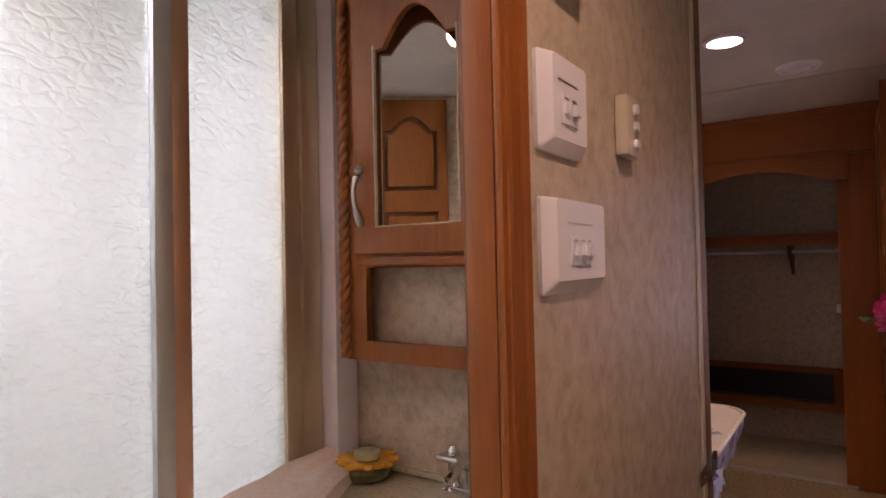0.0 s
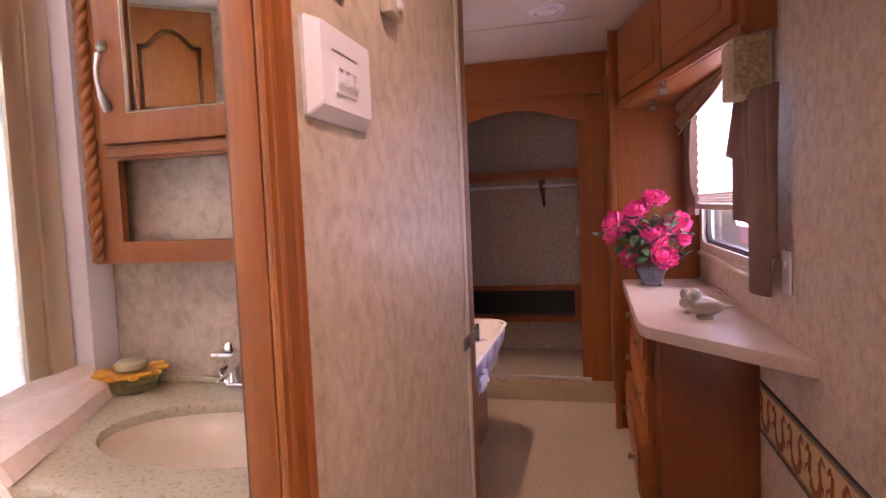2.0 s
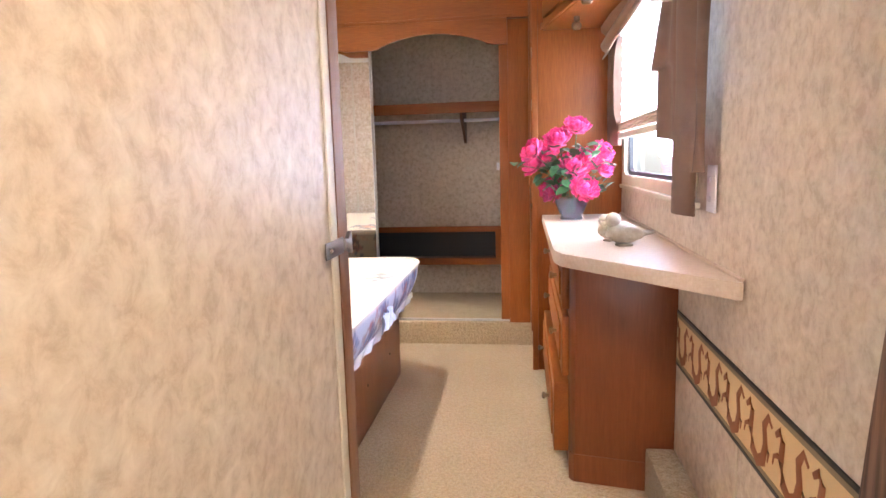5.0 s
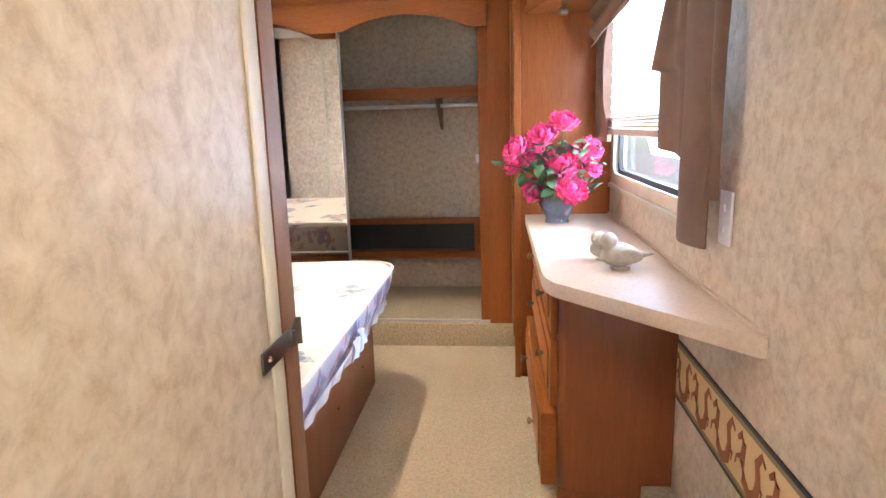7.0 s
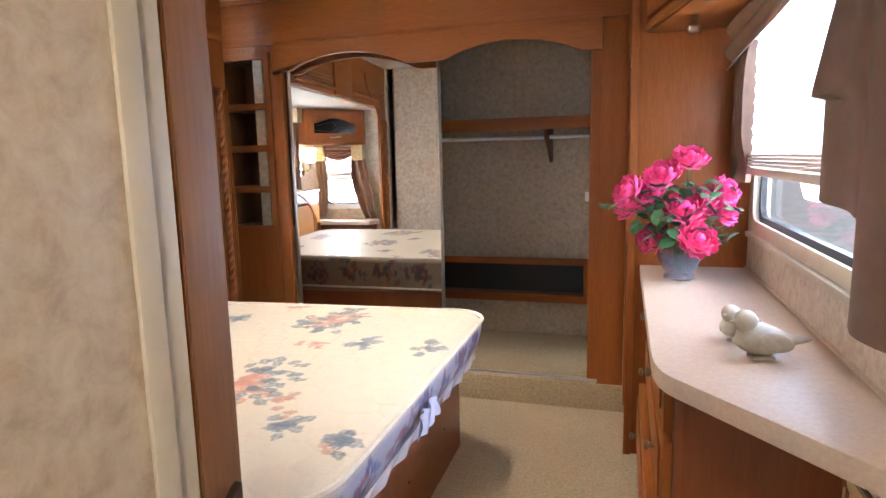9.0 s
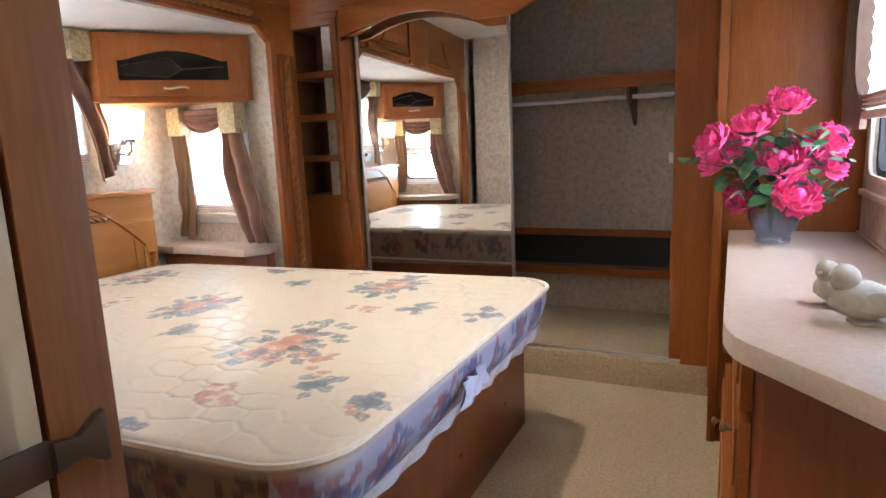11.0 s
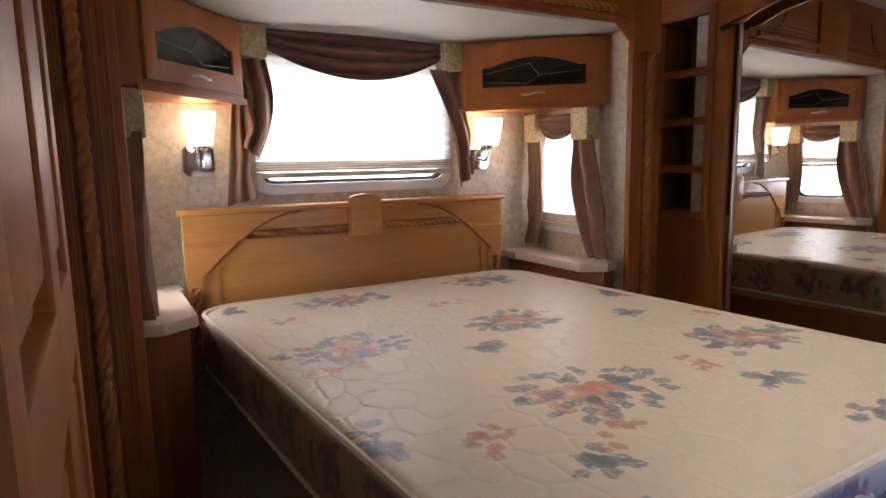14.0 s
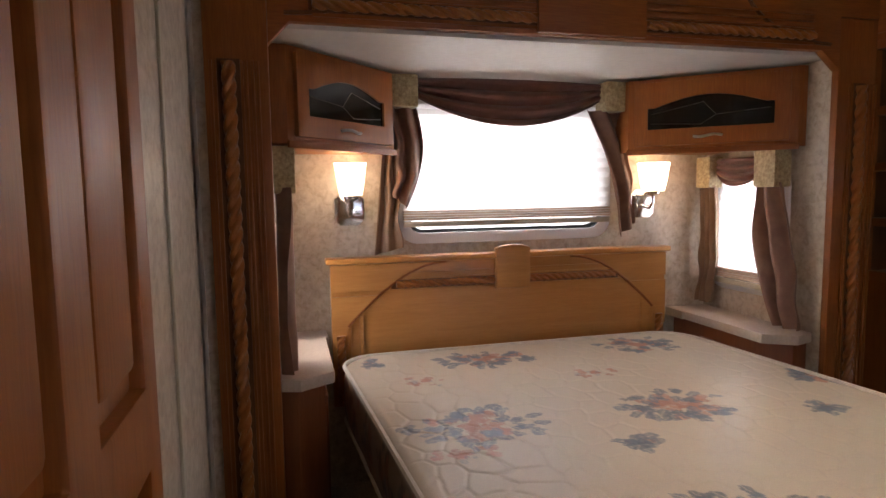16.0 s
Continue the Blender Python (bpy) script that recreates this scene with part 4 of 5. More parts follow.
def tall_cabinet():
    t = thing("tall_cabinet", (0.46, 5.18, 0), "tall honey oak cabinet beside the closet with a framed door", "wardrobe")
    part("side_panel", block(0.262, 4.972, 0.0, 0.678, 4.99, CEIL - 0.002, 0.002), OAK, t)
    part("face_frame", block(0.245, 4.972, 0.0, 0.26, 5.398, CEIL - 0.002, 0.003), OAK, t)
    part("back_panel", block(0.262, 5.38, 0.0, 0.678, 5.396, CEIL - 0.002), OAK_SHADED, t)
    d = part("door", block(0.226, 5.01, 0.90, 0.2445, 5.37, 2.05, 0.005), OAK, t)
    part("door_panel", block(0.219, 5.07, 0.97, 0.2255, 5.31, 1.98, 0.004), OAK, d)
    for z in (1.02, 1.36, 1.62, 1.92):
        part("hinge", tube([(0.235, 5.004, z), (0.235, 5.004, z + 0.05)], 0.004, 8), STEEL, d)
    part("lower_door", block(0.226, 5.01, 0.20, 0.2445, 5.37, 0.86, 0.005), OAK, t)
    part("corner_trim", block(0.232, 4.958, 0.0, 0.262, 4.9715, CEIL - 0.002, 0.004), OAK, t)


tall_cabinet()
structure("closet_face_end", block(0.225, 5.40, 0.139, 0.30, 5.435, 1.904, 0.003), OAK, "honey oak closet face frame")


def upper_cabinet():
    t = thing("upper_cabinet", (0.5, 4.3, 1.74), "honey oak overhead cabinet with raised-panel doors over the window", "wall cabinet")
    a, b = Vector((0.288, 4.955)), Vector((0.60, 3.62))
    foot = [(0.678, 4.97), (0.288, 4.97), tuple(b), (0.678, 3.58)]
    part("body", prism(foot, CEIL - 1.742, flat(1.74), bevel=0.003), OAK_Y, t)
    d = (b - a).normalized()
    nrm = Vector((d.y, -d.x))
    if nrm.x > 0:
        nrm = -nrm
    W = (b - a).length
    face = lambda u, v, w: (a.x + d.x * u + nrm.x * (w + 0.001), a.y + d.y * u + nrm.y * (w + 0.001), v)
    for u0, u1 in ((0.05, W / 2 - 0.01), (W / 2 + 0.01, W - 0.05)):
        dr = part("door", prism(rect(u0, 1.785, u1, 2.12), 0.018, face, bevel=0.005), OAK_Y, t)
        part("raised_panel", prism(arched(u0 + 0.06, 1.845, u1 - 0.06, 2.03, 0.04), 0.008, lambda u, v, w: face(u, v, w + 0.019), bevel=0.004), OAK_Y, dr)
    part("bottom_moulding", prism(rect(0.0, 1.742, W, 1.77), 0.012, face, bevel=0.004), OAK_Y, t)
    for x, y in ((0.43, 4.25), (0.43, 4.70)):
        bm = lathe([(0.013, 1.739), (0.013, 1.72), (0.006, 1.715), (0.006, 1.708)], (x, y, 0), 14)
        merge(bm, lathe([(0.010, -0.022), (0.017, -0.016), (0.017, 0.012), (0.008, 0.02)], (x, y, 1.698), 14, "X"))
        part("latch_knob", bm, BRASS, t, "dull brass catch knob")


upper_cabinet()

# ---------- windows ----------
def window_unit(name, place, u0, v0, u1, v1, label, frame_mat=FRAME_WHITE, r=0.06):
    """place maps u, v, w to the world; w points into the room."""
    w = structure(name, prism(round_rect(u0 - 0.035, v0 - 0.035, u1 + 0.035, v1 + 0.035, r + 0.03), 0.012, lambda a, b, c: place(a, b, c + 0.001), [list(reversed(round_rect(u0 + 0.012, v0 + 0.012, u1 - 0.012, v1 - 0.012, r)))], 0.004), frame_mat, label)
    part("gasket", prism(round_rect(u0 + 0.001, v0 + 0.001, u1 - 0.001, v1 - 0.001, r), 0.02, lambda a, b, c: place(a, b, c - 0.03), [list(reversed(round_rect(u0 + 0.026, v0 + 0.026, u1 - 0.026, v1 - 0.026, r)))]), BLACK, w, "black rubber gasket")
    g = part("pane", prism(round_rect(u0 + 0.003, v0 + 0.003, u1 - 0.003, v1 - 0.003, r), 0.004, lambda a, b, c: place(a, b, c - 0.038)), CLEAR, w)
    g.visible_shadow = False
    return w


window_unit("window_1", on_x(0.68, -1), WIN_R[0], WIN_R[2], WIN_R[1], WIN_R[3], "window with ivory frame and black gasket", IVORY, 0.05)
window_unit("window_2", on_x(BACK, 1), WIN_B[0], WIN_B[2], WIN_B[1], WIN_B[3], "white-framed window over the headboard")
window_unit("window_3", on_y(SIDE_N, 1), WIN_S[0], WIN_S[2], WIN_S[1], WIN_S[3], "small rounded side window")
window_unit("window_4", on_y(SIDE_F, -1), WIN_S[0], WIN_S[2], WIN_S[1], WIN_S[3], "small rounded side window")


def shade(place, u0, u1, z0, z1, label, at, tilt=0.0):
    """A pleated shade let down to z0, with its pleats gathered near the bottom rail."""
    t = thing("pleated_shade", at, label, "window shade")
    n = int((z1 - z0) / 0.022)
    prof = []
    for i in range(n + 1):
        prof.append((0.008 * (i % 2) + 0.004, z1 - (z1 - z0) * i / n))
    bm = bmesh.new()
    rows = [[bm.verts.new(place(u, z + tilt * (u - u0), w)) for u in (u0, u1)] for w, z in prof]
    for a, b in zip(rows, rows[1:]):
        bm.faces.new((a[0], a[1], b[1], b[0]))
    part("pleats", bm, SHADE, t, "white pleated cloth", 0)
    part("rail", prism(rect(u0, z0 - 0.026, u1, z0 - 0.002), 0.022, lambda a, b, c: place(a, b + tilt * (a - u0), c), bevel=0.004), IVORY, t, "ivory bottom rail")
    for k in range(4):
        zz = z0 + 0.004 + k * 0.011
        part("pleat", prism(rect(u0, zz, u1, zz + 0.008), 0.024, lambda a, b, c: place(a, b + tilt * (a - u0), c), bevel=0.002), PLEAT_TAN, t, "tan gathered pleat")
    return t


shade(on_x(0.652, -1), 3.60, 4.86, 1.225, 1.735, "white pleated shade half lowered over the window", (0.65, 4.23, 1.2))
shade(on_x(BACK + 0.016, 1), 3.49, 4.47, 1.155, 1.70, "white pleated shade with a taupe rail", (BACK + 0.02, 3.95, 1.15))
shade(on_y(SIDE_F - 0.016, -1), -2.43, -2.05, 0.86, 1.36, "white pleated shade fully lowered on the side window", (-2.24, SIDE_F - 0.02, 0.85))
shade(on_y(SIDE_N + 0.016, 1), -2.43, -2.05, 1.12, 1.36, "white pleated shade half lowered on the side window", (-2.24, SIDE_N + 0.02, 1.1))
structure("backdrop", block(3.0, -3, -1.2, 3.02, 11, 4.5), glow("bright_outdoors", (0.93, 0.96, 1.0), 5.0), "bright washed-out daylight outside")
structure("backdrop", block(-5.02, -3, -1.2, -5.0, 11, 4.5), glow("bright_outdoors_west", (0.95, 0.97, 1.0), 3.0), "bright washed-out daylight outside")
structure("backdrop", block(-5.0, 9.0, -1.2, -1.9, 9.02, 4.5), glow("bright_outdoors_north", (0.95, 0.97, 1.0), 3.0), "bright washed-out daylight outside")
structure("backdrop", block(-5.0, -1.02, -1.2, -1.9, -1.0, 4.5), glow("bright_outdoors_south", (0.95, 0.97, 1.0), 3.0), "bright washed-out daylight outside")


def fold_sheet(place, u_top, u_bot, z_top, z_bot, folds, depth, base, hang=0.0, seed=1, mid=None, thick=0.003):
    """Gathered cloth from (u_top) at z_top to (u_bot) at z_bot."""
    def f(s, q):
        z = z_top + (z_bot + hang * s - z_top) * q
        a0, a1 = u_top[0] + (u_bot[0] - u_top[0]) * q, u_top[1] + (u_bot[1] - u_top[1]) * q
        if mid:
            k = math.sin(math.pi * q)
            a0, a1 = a0 + mid[0] * k, a1 + mid[1] * k
        u = a0 + (a1 - a0) * s
        w = base + depth * (0.5 + 0.5 * math.sin(2 * math.pi * folds * s + seed + 0.8 * math.sin(q * 4 + seed))) + 0.006 * noise.noise(Vector((s * 3, q * 4, seed)))
        u += 0.012 * math.sin(q * 17 + seed + s * 2) * q * (1 - s if seed % 2 else s)
        return Vector(place(u, z, w))
    return sheet(f, 36, 26, thick)


def swag(place, u0, u1, z0, z1, drop, depth, base):
    def f(s, q):
        u = u0 + (u1 - u0) * s
        sag = 4 * s * (1 - s)
        z = z0 + (z1 - z0) * s - q * (0.07 + drop * sag) + 0.0
        w = base + depth * (0.3 + 0.7 * abs(math.sin(q * math.pi * 3.2 + sag))) * (0.45 + 0.55 * sag)
        return Vector(place(u, z, w))
    return sheet(f, 36, 22, 0.003)


def valance_box(t, place, u0, z0, u1, z1, depth, base=0.004):
    return part("valance_block", prism(rect(u0, z0, u1, z1), depth, lambda a, b, c: place(a, b, c + base), bevel=0.008), BROCADE, t, "gold brocade valance block")


def bed_window_dressing():
    p = on_x(BACK + 0.02, 1)
    t = thing("window_treatment", (BACK + 0.05, 3.95, 1.1), "rust satin swag, brown tails, brocade blocks over the bed", "curtain")
    valance_box(t, p, 3.43, 1.627, 3.545, 1.758, 0.10)
    valance_box(t, p, 4.395, 1.627, 4.508, 1.758, 0.10)
    part("swag", swag(p, 3.53, 4.41, 1.752, 1.752, 0.125, 0.055, 0.025), SWAG, t, "rust brown satin swag")
    part("tail", fold_sheet(p, (3.43, 3.55), (3.45, 3.50), 1.63, 1.26, 1.7, 0.045, 0.02, -0.05, 1, (0.02, 0.05)), DRAPE_BACKLIT, t, "brown satin tail")
    part("inner_tail", fold_sheet(p, (3.42, 3.47), (3.36, 3.475), 1.63, 1.015, 2, 0.02, 0.005, 0.03, 2), DRAPE_TAN, t, "tan satin tail")
    part("tail", fold_sheet(p, (4.33, 4.49), (4.50, 4.58), 1.635, 1.06, 1.7, 0.045, 0.02, 0.06, 2, (0.03, 0.03)), DRAPE_BACKLIT, t, "brown satin tail")


bed_window_dressing()


def side_window_dressing(far):
    p = on_y(SIDE_F - 0.02, -1) if far else on_y(SIDE_N + 0.02, 1)
    t = thing("window_treatment", (-2.23, SIDE_F - 0.05 if far else SIDE_N + 0.05, 0.72), "tan satin drapes with brocade blocks on a small window", "curtain", "drapes on the small side windows")
    valance_box(t, p, -2.47, 1.28, -2.375, 1.425, 0.075)
    valance_box(t, p, -2.09, 1.28, -1.975, 1.435, 0.085)
    part("swag", swag(p, -2.38, -2.085, 1.41, 1.41, 0.055, 0.04, 0.02), SWAG, t, "rust brown satin swag")
    part("drape", fold_sheet(p, (-2.48, -2.37), (-2.49, -2.40), 1.29, 0.73, 3, 0.03, 0.02, 0, 1, (0.02, 0.03)), DRAPE_TAN, t, "tan satin drape")
    part("drape", fold_sheet(p, (-2.10, -1.96), (-1.97, -1.87), 1.30, 0.712, 1.8, 0.05, 0.025, 0.0, 2, (-0.05, 0.01)), DRAPE_BACKLIT, t, "brown satin drape")


side_window_dressing(True)
side_window_dressing(False)


def hall_window_dressing():
    p = on_x(0.655, -1)
    t = thing("window_treatment", (0.62, 4.2, 0.94), "brown satin drapes with a swag and brocade block", "curtain")
    valance_box(t, p, 3.55, 1.55, 3.72, 1.72, 0.10)
    def panel(a0, a1, b0, b1, zb, w0, depth, cut):
        def f(s, q):
            side = max(0.0, (s - 0.62) / 0.38)
            z = 1.56 + (zb + cut * side - 1.56) * q
            u = a0 + (a1 - a0) * s + ((b0 - a0) + (b1 - b0 - a1 + a0) * s) * q
            w = w0 + depth * math.sin(math.pi * s) ** 0.7 + 0.004 * math.sin(s * 5 + q * 3) + 0.004 * noise.noise(Vector((s * 2, q * 3, w0 * 99)))
            return Vector(p(u, z, w))
        return sheet(f, 24, 24, 0.005)
    part("drape", panel(3.47, 3.68, 3.485, 3.67, 0.955, 0.022, 0.035, 0.02), DRAPE, t, "brown satin drape with a stepped hem")
    part("side_fold", panel(3.45, 3.53, 3.455, 3.51, 1.07, 0.008, 0.025, 0.0), DRAPE, t)

    def inner(s, q):
        z = 1.62 - 0.44 * q
        far = 3.86 + 0.20 * min(1, q / 0.5) if q < 0.52 else 3.93
        y = 3.62 + (far - 3.62) * s
        return Vector(p(y, z - 0.03 * (1 - s) * q, 0.012 + 0.03 * math.sin(math.pi * s) ** 0.7 + 0.012 * math.sin(s * 9 + q)))
    part("inner_drape", sheet(inner, 22, 26, 0.004), DRAPE, t, "brown satin inner tail with a notched edge")

    def knot(s, q):
        y = 3.98 + 0.90 * s
        low = 1.745 - 0.170 * s ** 0.6
        z = 1.750 + (low - 1.750) * q
        return Vector(p(y, z, 0.025 + 0.045 * s + 0.03 * abs(math.sin(q * 7 - 3 * s)) * s))
    part("swag", sheet(knot, 34, 30), DRAPE_TAN, t, "tan satin swag gathered to the corner")
    part("far_tail", fold_sheet(p, (4.78, 4.93), (4.80, 4.92), 1.66, 1.17, 3, 0.05, 0.01, 0.0, 3, (-0.02, 0.0)), DRAPE, t, "brown satin tail")


hall_window_dressing()
structure("window_sill", block(0.655, 3.60, 0.965, 0.6795, 4.90, 0.983, 0.003), IVORY, "ivory window trim strip")


def portiere():
    """The striped curtain tied back at the doorway."""
    t = thing("tied_curtain", (0.60, 2.45, 0), "striped brown chenille curtain tied back with tan cord", "curtain")
    def width(z):
        pts = [(0.0, 0.26), (0.5, 0.23), (1.08, 0.155), (1.18, 0.135), (1.30, 0.15), (1.7, 0.20), (2.15, 0.22)]
        for (z0, w0), (z1, w1) in zip(pts, pts[1:]):
            if z <= z1:
                return w0 + (w1 - w0) * (z - z0) / (z1 - z0)
        return pts[-1][1]
    bm = bmesh.new()
    rings = []
    for k in range(60):
        z = 0.02 + 2.12 * k / 59
        w = width(z)
        ring = []
        for i in range(64):
            a = 2 * math.pi * i / 64
            r = 1 + 0.10 * math.sin(a * 9 + math.sin(z * 3)) + 0.05 * math.sin(a * 17 + z * 2)
            ring.append(bm.verts.new((0.615 + 0.052 * r * math.cos(a), 2.375 + w * r * math.sin(a), z)))
        rings.append(ring)
    for a, b in zip(rings, rings[1:]):
        for i in range(64):
            bm.faces.new((a[i], a[(i + 1) % 64], b[(i + 1) % 64], b[i]))
    bm.faces.new(rings[0])
    bm.faces.new(rings[-1])
    part("cloth", bm, STRIPED, t, smooth=1.2)
    for z, r, tilt in ((1.243, 0.0065, 0.0), (1.165, 0.0065, 0.10)):
        bm = bmesh.new()
        n = 80
        for s in range(2):
            pts = []
            for i in range(n + 1):
                a = 2 * math.pi * i / n
                q = a * 22 + math.pi * s
                pts.append((0.615 + (0.060 + r * 0.4 * math.cos(q)) * math.cos(a), 2.375 + (0.150 + r * 0.4 * math.cos(q)) * math.sin(a), z + r * 0.5 * math.sin(q) + tilt * math.sin(a) * 0.35))
            tube(pts, r * 0.6, 6, bm)
        part("tieback_cord", bm, CORD, t, "twisted tan cord")


portiere()


def border():
    t = structure("wall_border", block(0.6765, 2.4, 0.452, 0.6795, 3.80, 0.615), FRIEZE, "gold wallpaper border with brown scrolls")
    for z in (0.447, 0.616):
        part("border_line", block(0.6755, 2.4, z, 0.6795, 3.80, z + 0.009), BLACK, t, "dark border line")
    for z in (0.457, 0.604):
        part("border_band", block(0.6757, 2.4, z, 0.6762, 3.80, z + 0.0115), BORDER_OLIVE, t, "olive inner band")
    for k in range(9):
        y = 3.74 - 0.155 * k
        bm = bmesh.new()
        s = [(0.065, 0.115), (0.045, 0.13), (0.03, 0.115), (0.035, 0.075), (0.02, 0.035), (-0.01, 0.02), (-0.04, 0.035), (-0.05, 0.07), (-0.04, 0.11), (-0.06, 0.135), (-0.08, 0.12)]
        tube([(0.6755, y + a * 0.95, 0.455 + b) for a, b in s], [0.006, 0.010, 0.011, 0.013, 0.015, 0.014, 0.015, 0.013, 0.012, 0.009, 0.005], 8, bm)
        tube([(0.6755, y + 0.045, 0.535), (0.6755, y + 0.065, 0.525), (0.6755, y + 0.07, 0.505)], [0.007, 0.005, 0.003], 6, bm)
        tube([(0.6755, y - 0.045, 0.53), (0.6755, y - 0.065, 0.515), (0.6755, y - 0.06, 0.495)], [0.007, 0.005, 0.003], 6, bm)
        for v in bm.verts:
            v.co.x = 0.6765 - (0.6755 - v.co.x + 0.009) * 0.12
        part("scroll", bm, FRIEZE_DARK, t)


border()

# ---------- hall wall fittings ----------
def switch_plate(at, w, h, n, label, name="switch_panel", slots=True):
    x, y, z = at
    t = thing(name, at, label, "switch")
    pl = lambda u, v, k: (x + k, y + u, z + v)
    bm = bmesh.new()
    loops = []
    for du, lo, hi, k, r in ((0, 0, 0, 0.0, 0.004), (0, 0, 0, 0.004, 0.004), (0.017, 0.013, 0.001, 0.0125, 0.005)):
        loops.append([bm.verts.new(pl(u, v, k)) for u, v in round_rect(-w / 2 + du, -h / 2 + lo, w / 2 - du * 0.2, h / 2 - hi, r, 3)])
    for a, b in zip(loops, loops[1:]):
        for q in range(len(a)):
            bm.faces.new((a[q], a[(q + 1) % len(a)], b[(q + 1) % len(a)], b[q]))
    bm.faces.new(loops[0])
    bm.faces.new(loops[-1])
    part("plate", bm, WHITE, t, "white plate with sloping edges", smooth=0.4)
    sw = w * 0.36
    part("switch_bed", prism(rect(-sw / 2, -h * 0.2, sw / 2, h * 0.12), 0.002, lambda u, v, k: pl(u, v, k + 0.0127)), WHITE, t)
    for i in range(n):
        u = -sw / 2 + sw * (i + 0.5) / n
        part("rocker", prism(rect(u - sw / n * 0.3, -h * 0.10, u + sw / n * 0.3, h * 0.02), 0.006 if i % 2 else 0.004, lambda a, b, k: pl(a, b, k + 0.0148), bevel=0.0012), WHITE, t, "white rocker switch")
        part("legend", prism(rect(u - sw / n * 0.25, h * 0.045, u + sw / n * 0.25, h * 0.07), 0.0006, lambda a, b, k: pl(a, b, k + 0.0148)), STEEL, t)
    part("label_bar", prism(rect(-w * 0.22, h * 0.235, w * 0.22, h * 0.25), 0.0006, lambda u, v, k: pl(u, v, k + 0.0127)), STEEL, t)
    return t


switch_plate((-0.1095, 2.145, 1.520), 0.104, 0.094, 2, "white raised control panel with two rocker switches", "control_panel")
switch_plate((-0.1095, 2.168, 1.384), 0.146, 0.092, 3, "white raised switch panel with three rocker switches")


def wall_controls():
    t = thing("thermostat", (-0.1095, 2.345, 1.53), "small ivory wall control with buttons", "thermostat")
    part("case", block(-0.1095, 2.318, 1.497, -0.093, 2.368, 1.572, 0.004), IVORY, t)
    for z in (1.512, 1.534, 1.556):
        part("button", lathe([(0.007, 0), (0.006, 0.005)], (-0.0928, 2.345, z), 10, "X"), WHITE, t)
    t = thing("wall_vent", (-0.1095, 2.16, 1.63), "white louvred box high on the hall wall", "vent")
    part("case", block(-0.1095, 2.118, 1.652, -0.084, 2.195, 1.72, 0.006), WHITE, t)
    for i in range(6):
        part("louvre", block(-0.0835, 2.124, 1.660 + i * 0.0095, -0.081, 2.189, 1.664 + i * 0.0095), IVORY, t)
    t = thing("light_switch", (0.679, 3.49, 1.03), "white double switch plate on the wall beside the window", "switch")
    part("plate", block(0.6725, 3.455, 0.965, 0.6785, 3.527, 1.088, 0.002), WHITE, t)
    for z in (1.0, 1.05):
        part("toggle", block(0.668, 3.485, z - 0.008, 0.672, 3.497, z + 0.008, 0.001), WHITE, t)


wall_controls()
structure("door_post", block(-0.143, 2.766, 0, -0.112, 2.793, CEIL, 0.003), IVORY, "ivory edge trim at the end of the hall wall")
structure("trim", block(-0.1095, 2.742, 0, -0.105, 2.765, CEIL, 0.002), IVORY, "ivory corner bead")


def door_catch():
    t = thing("door_catch", (-0.11, 2.76, 0.98), "dark nickel swing catch on the wall end by the door", "door catch")
    part("strap", block(-0.1045, 2.704, 0.972, -0.1015, 2.790, 0.998, 0.001), BRONZE, t)
    part("hook", prism([(2.791, 0.974), (2.808, 0.978), (2.822, 0.968), (2.828, 0.966), (2.828, 1.004), (2.822, 1.002), (2.808, 0.992), (2.791, 0.996)], 0.008, on_x(-0.106, 1), bevel=0.0015), BRONZE, t)
    part("screw", lathe([(0.005, 0), (0.003, 0.003)], (-0.1013, 2.722, 0.985), 10, "X"), CHROME, t)


door_catch()


def sliding_door():
    t = thing("sliding_door", (-0.43, 2.82, 0), "honey oak raised-panel sliding door, open against the wall", "door")
    x0, x1, y0, y1 = -0.748, -0.114, 2.797, 2.845
    part("edge_band", block(-0.1135, y0, 0.012, -0.1115, y1, 2.08, 0.0005), EDGE, t, "dark brown door edge")
    cols = ((-0.69, -0.52), (-0.44, -0.17))
    rows = ((0.12, 0.96), (1.06, 1.98))
    holes = [list(reversed(rect(a, c, b, d))) for a, b in cols for c, d in rows]
    part("frame", prism(rect(x0, 0.012, x1, 2.08), y1 - y0, on_y(y0, 1), holes, 0.006), OAK, t)
    for a, b in cols:
        for c, d in rows:
            part("panel", prism(rect(a - 0.004, c - 0.004, b + 0.004, d + 0.004), 0.020, on_y(y0 + 0.010, 1)), OAK, t)
            part("raised_panel", prism(rect(a + 0.022, c + 0.03, b - 0.022, d - 0.03), 0.013, on_y(y0 + 0.0305, 1), bevel=0.009), OAK, t)
    return t


sliding_door()

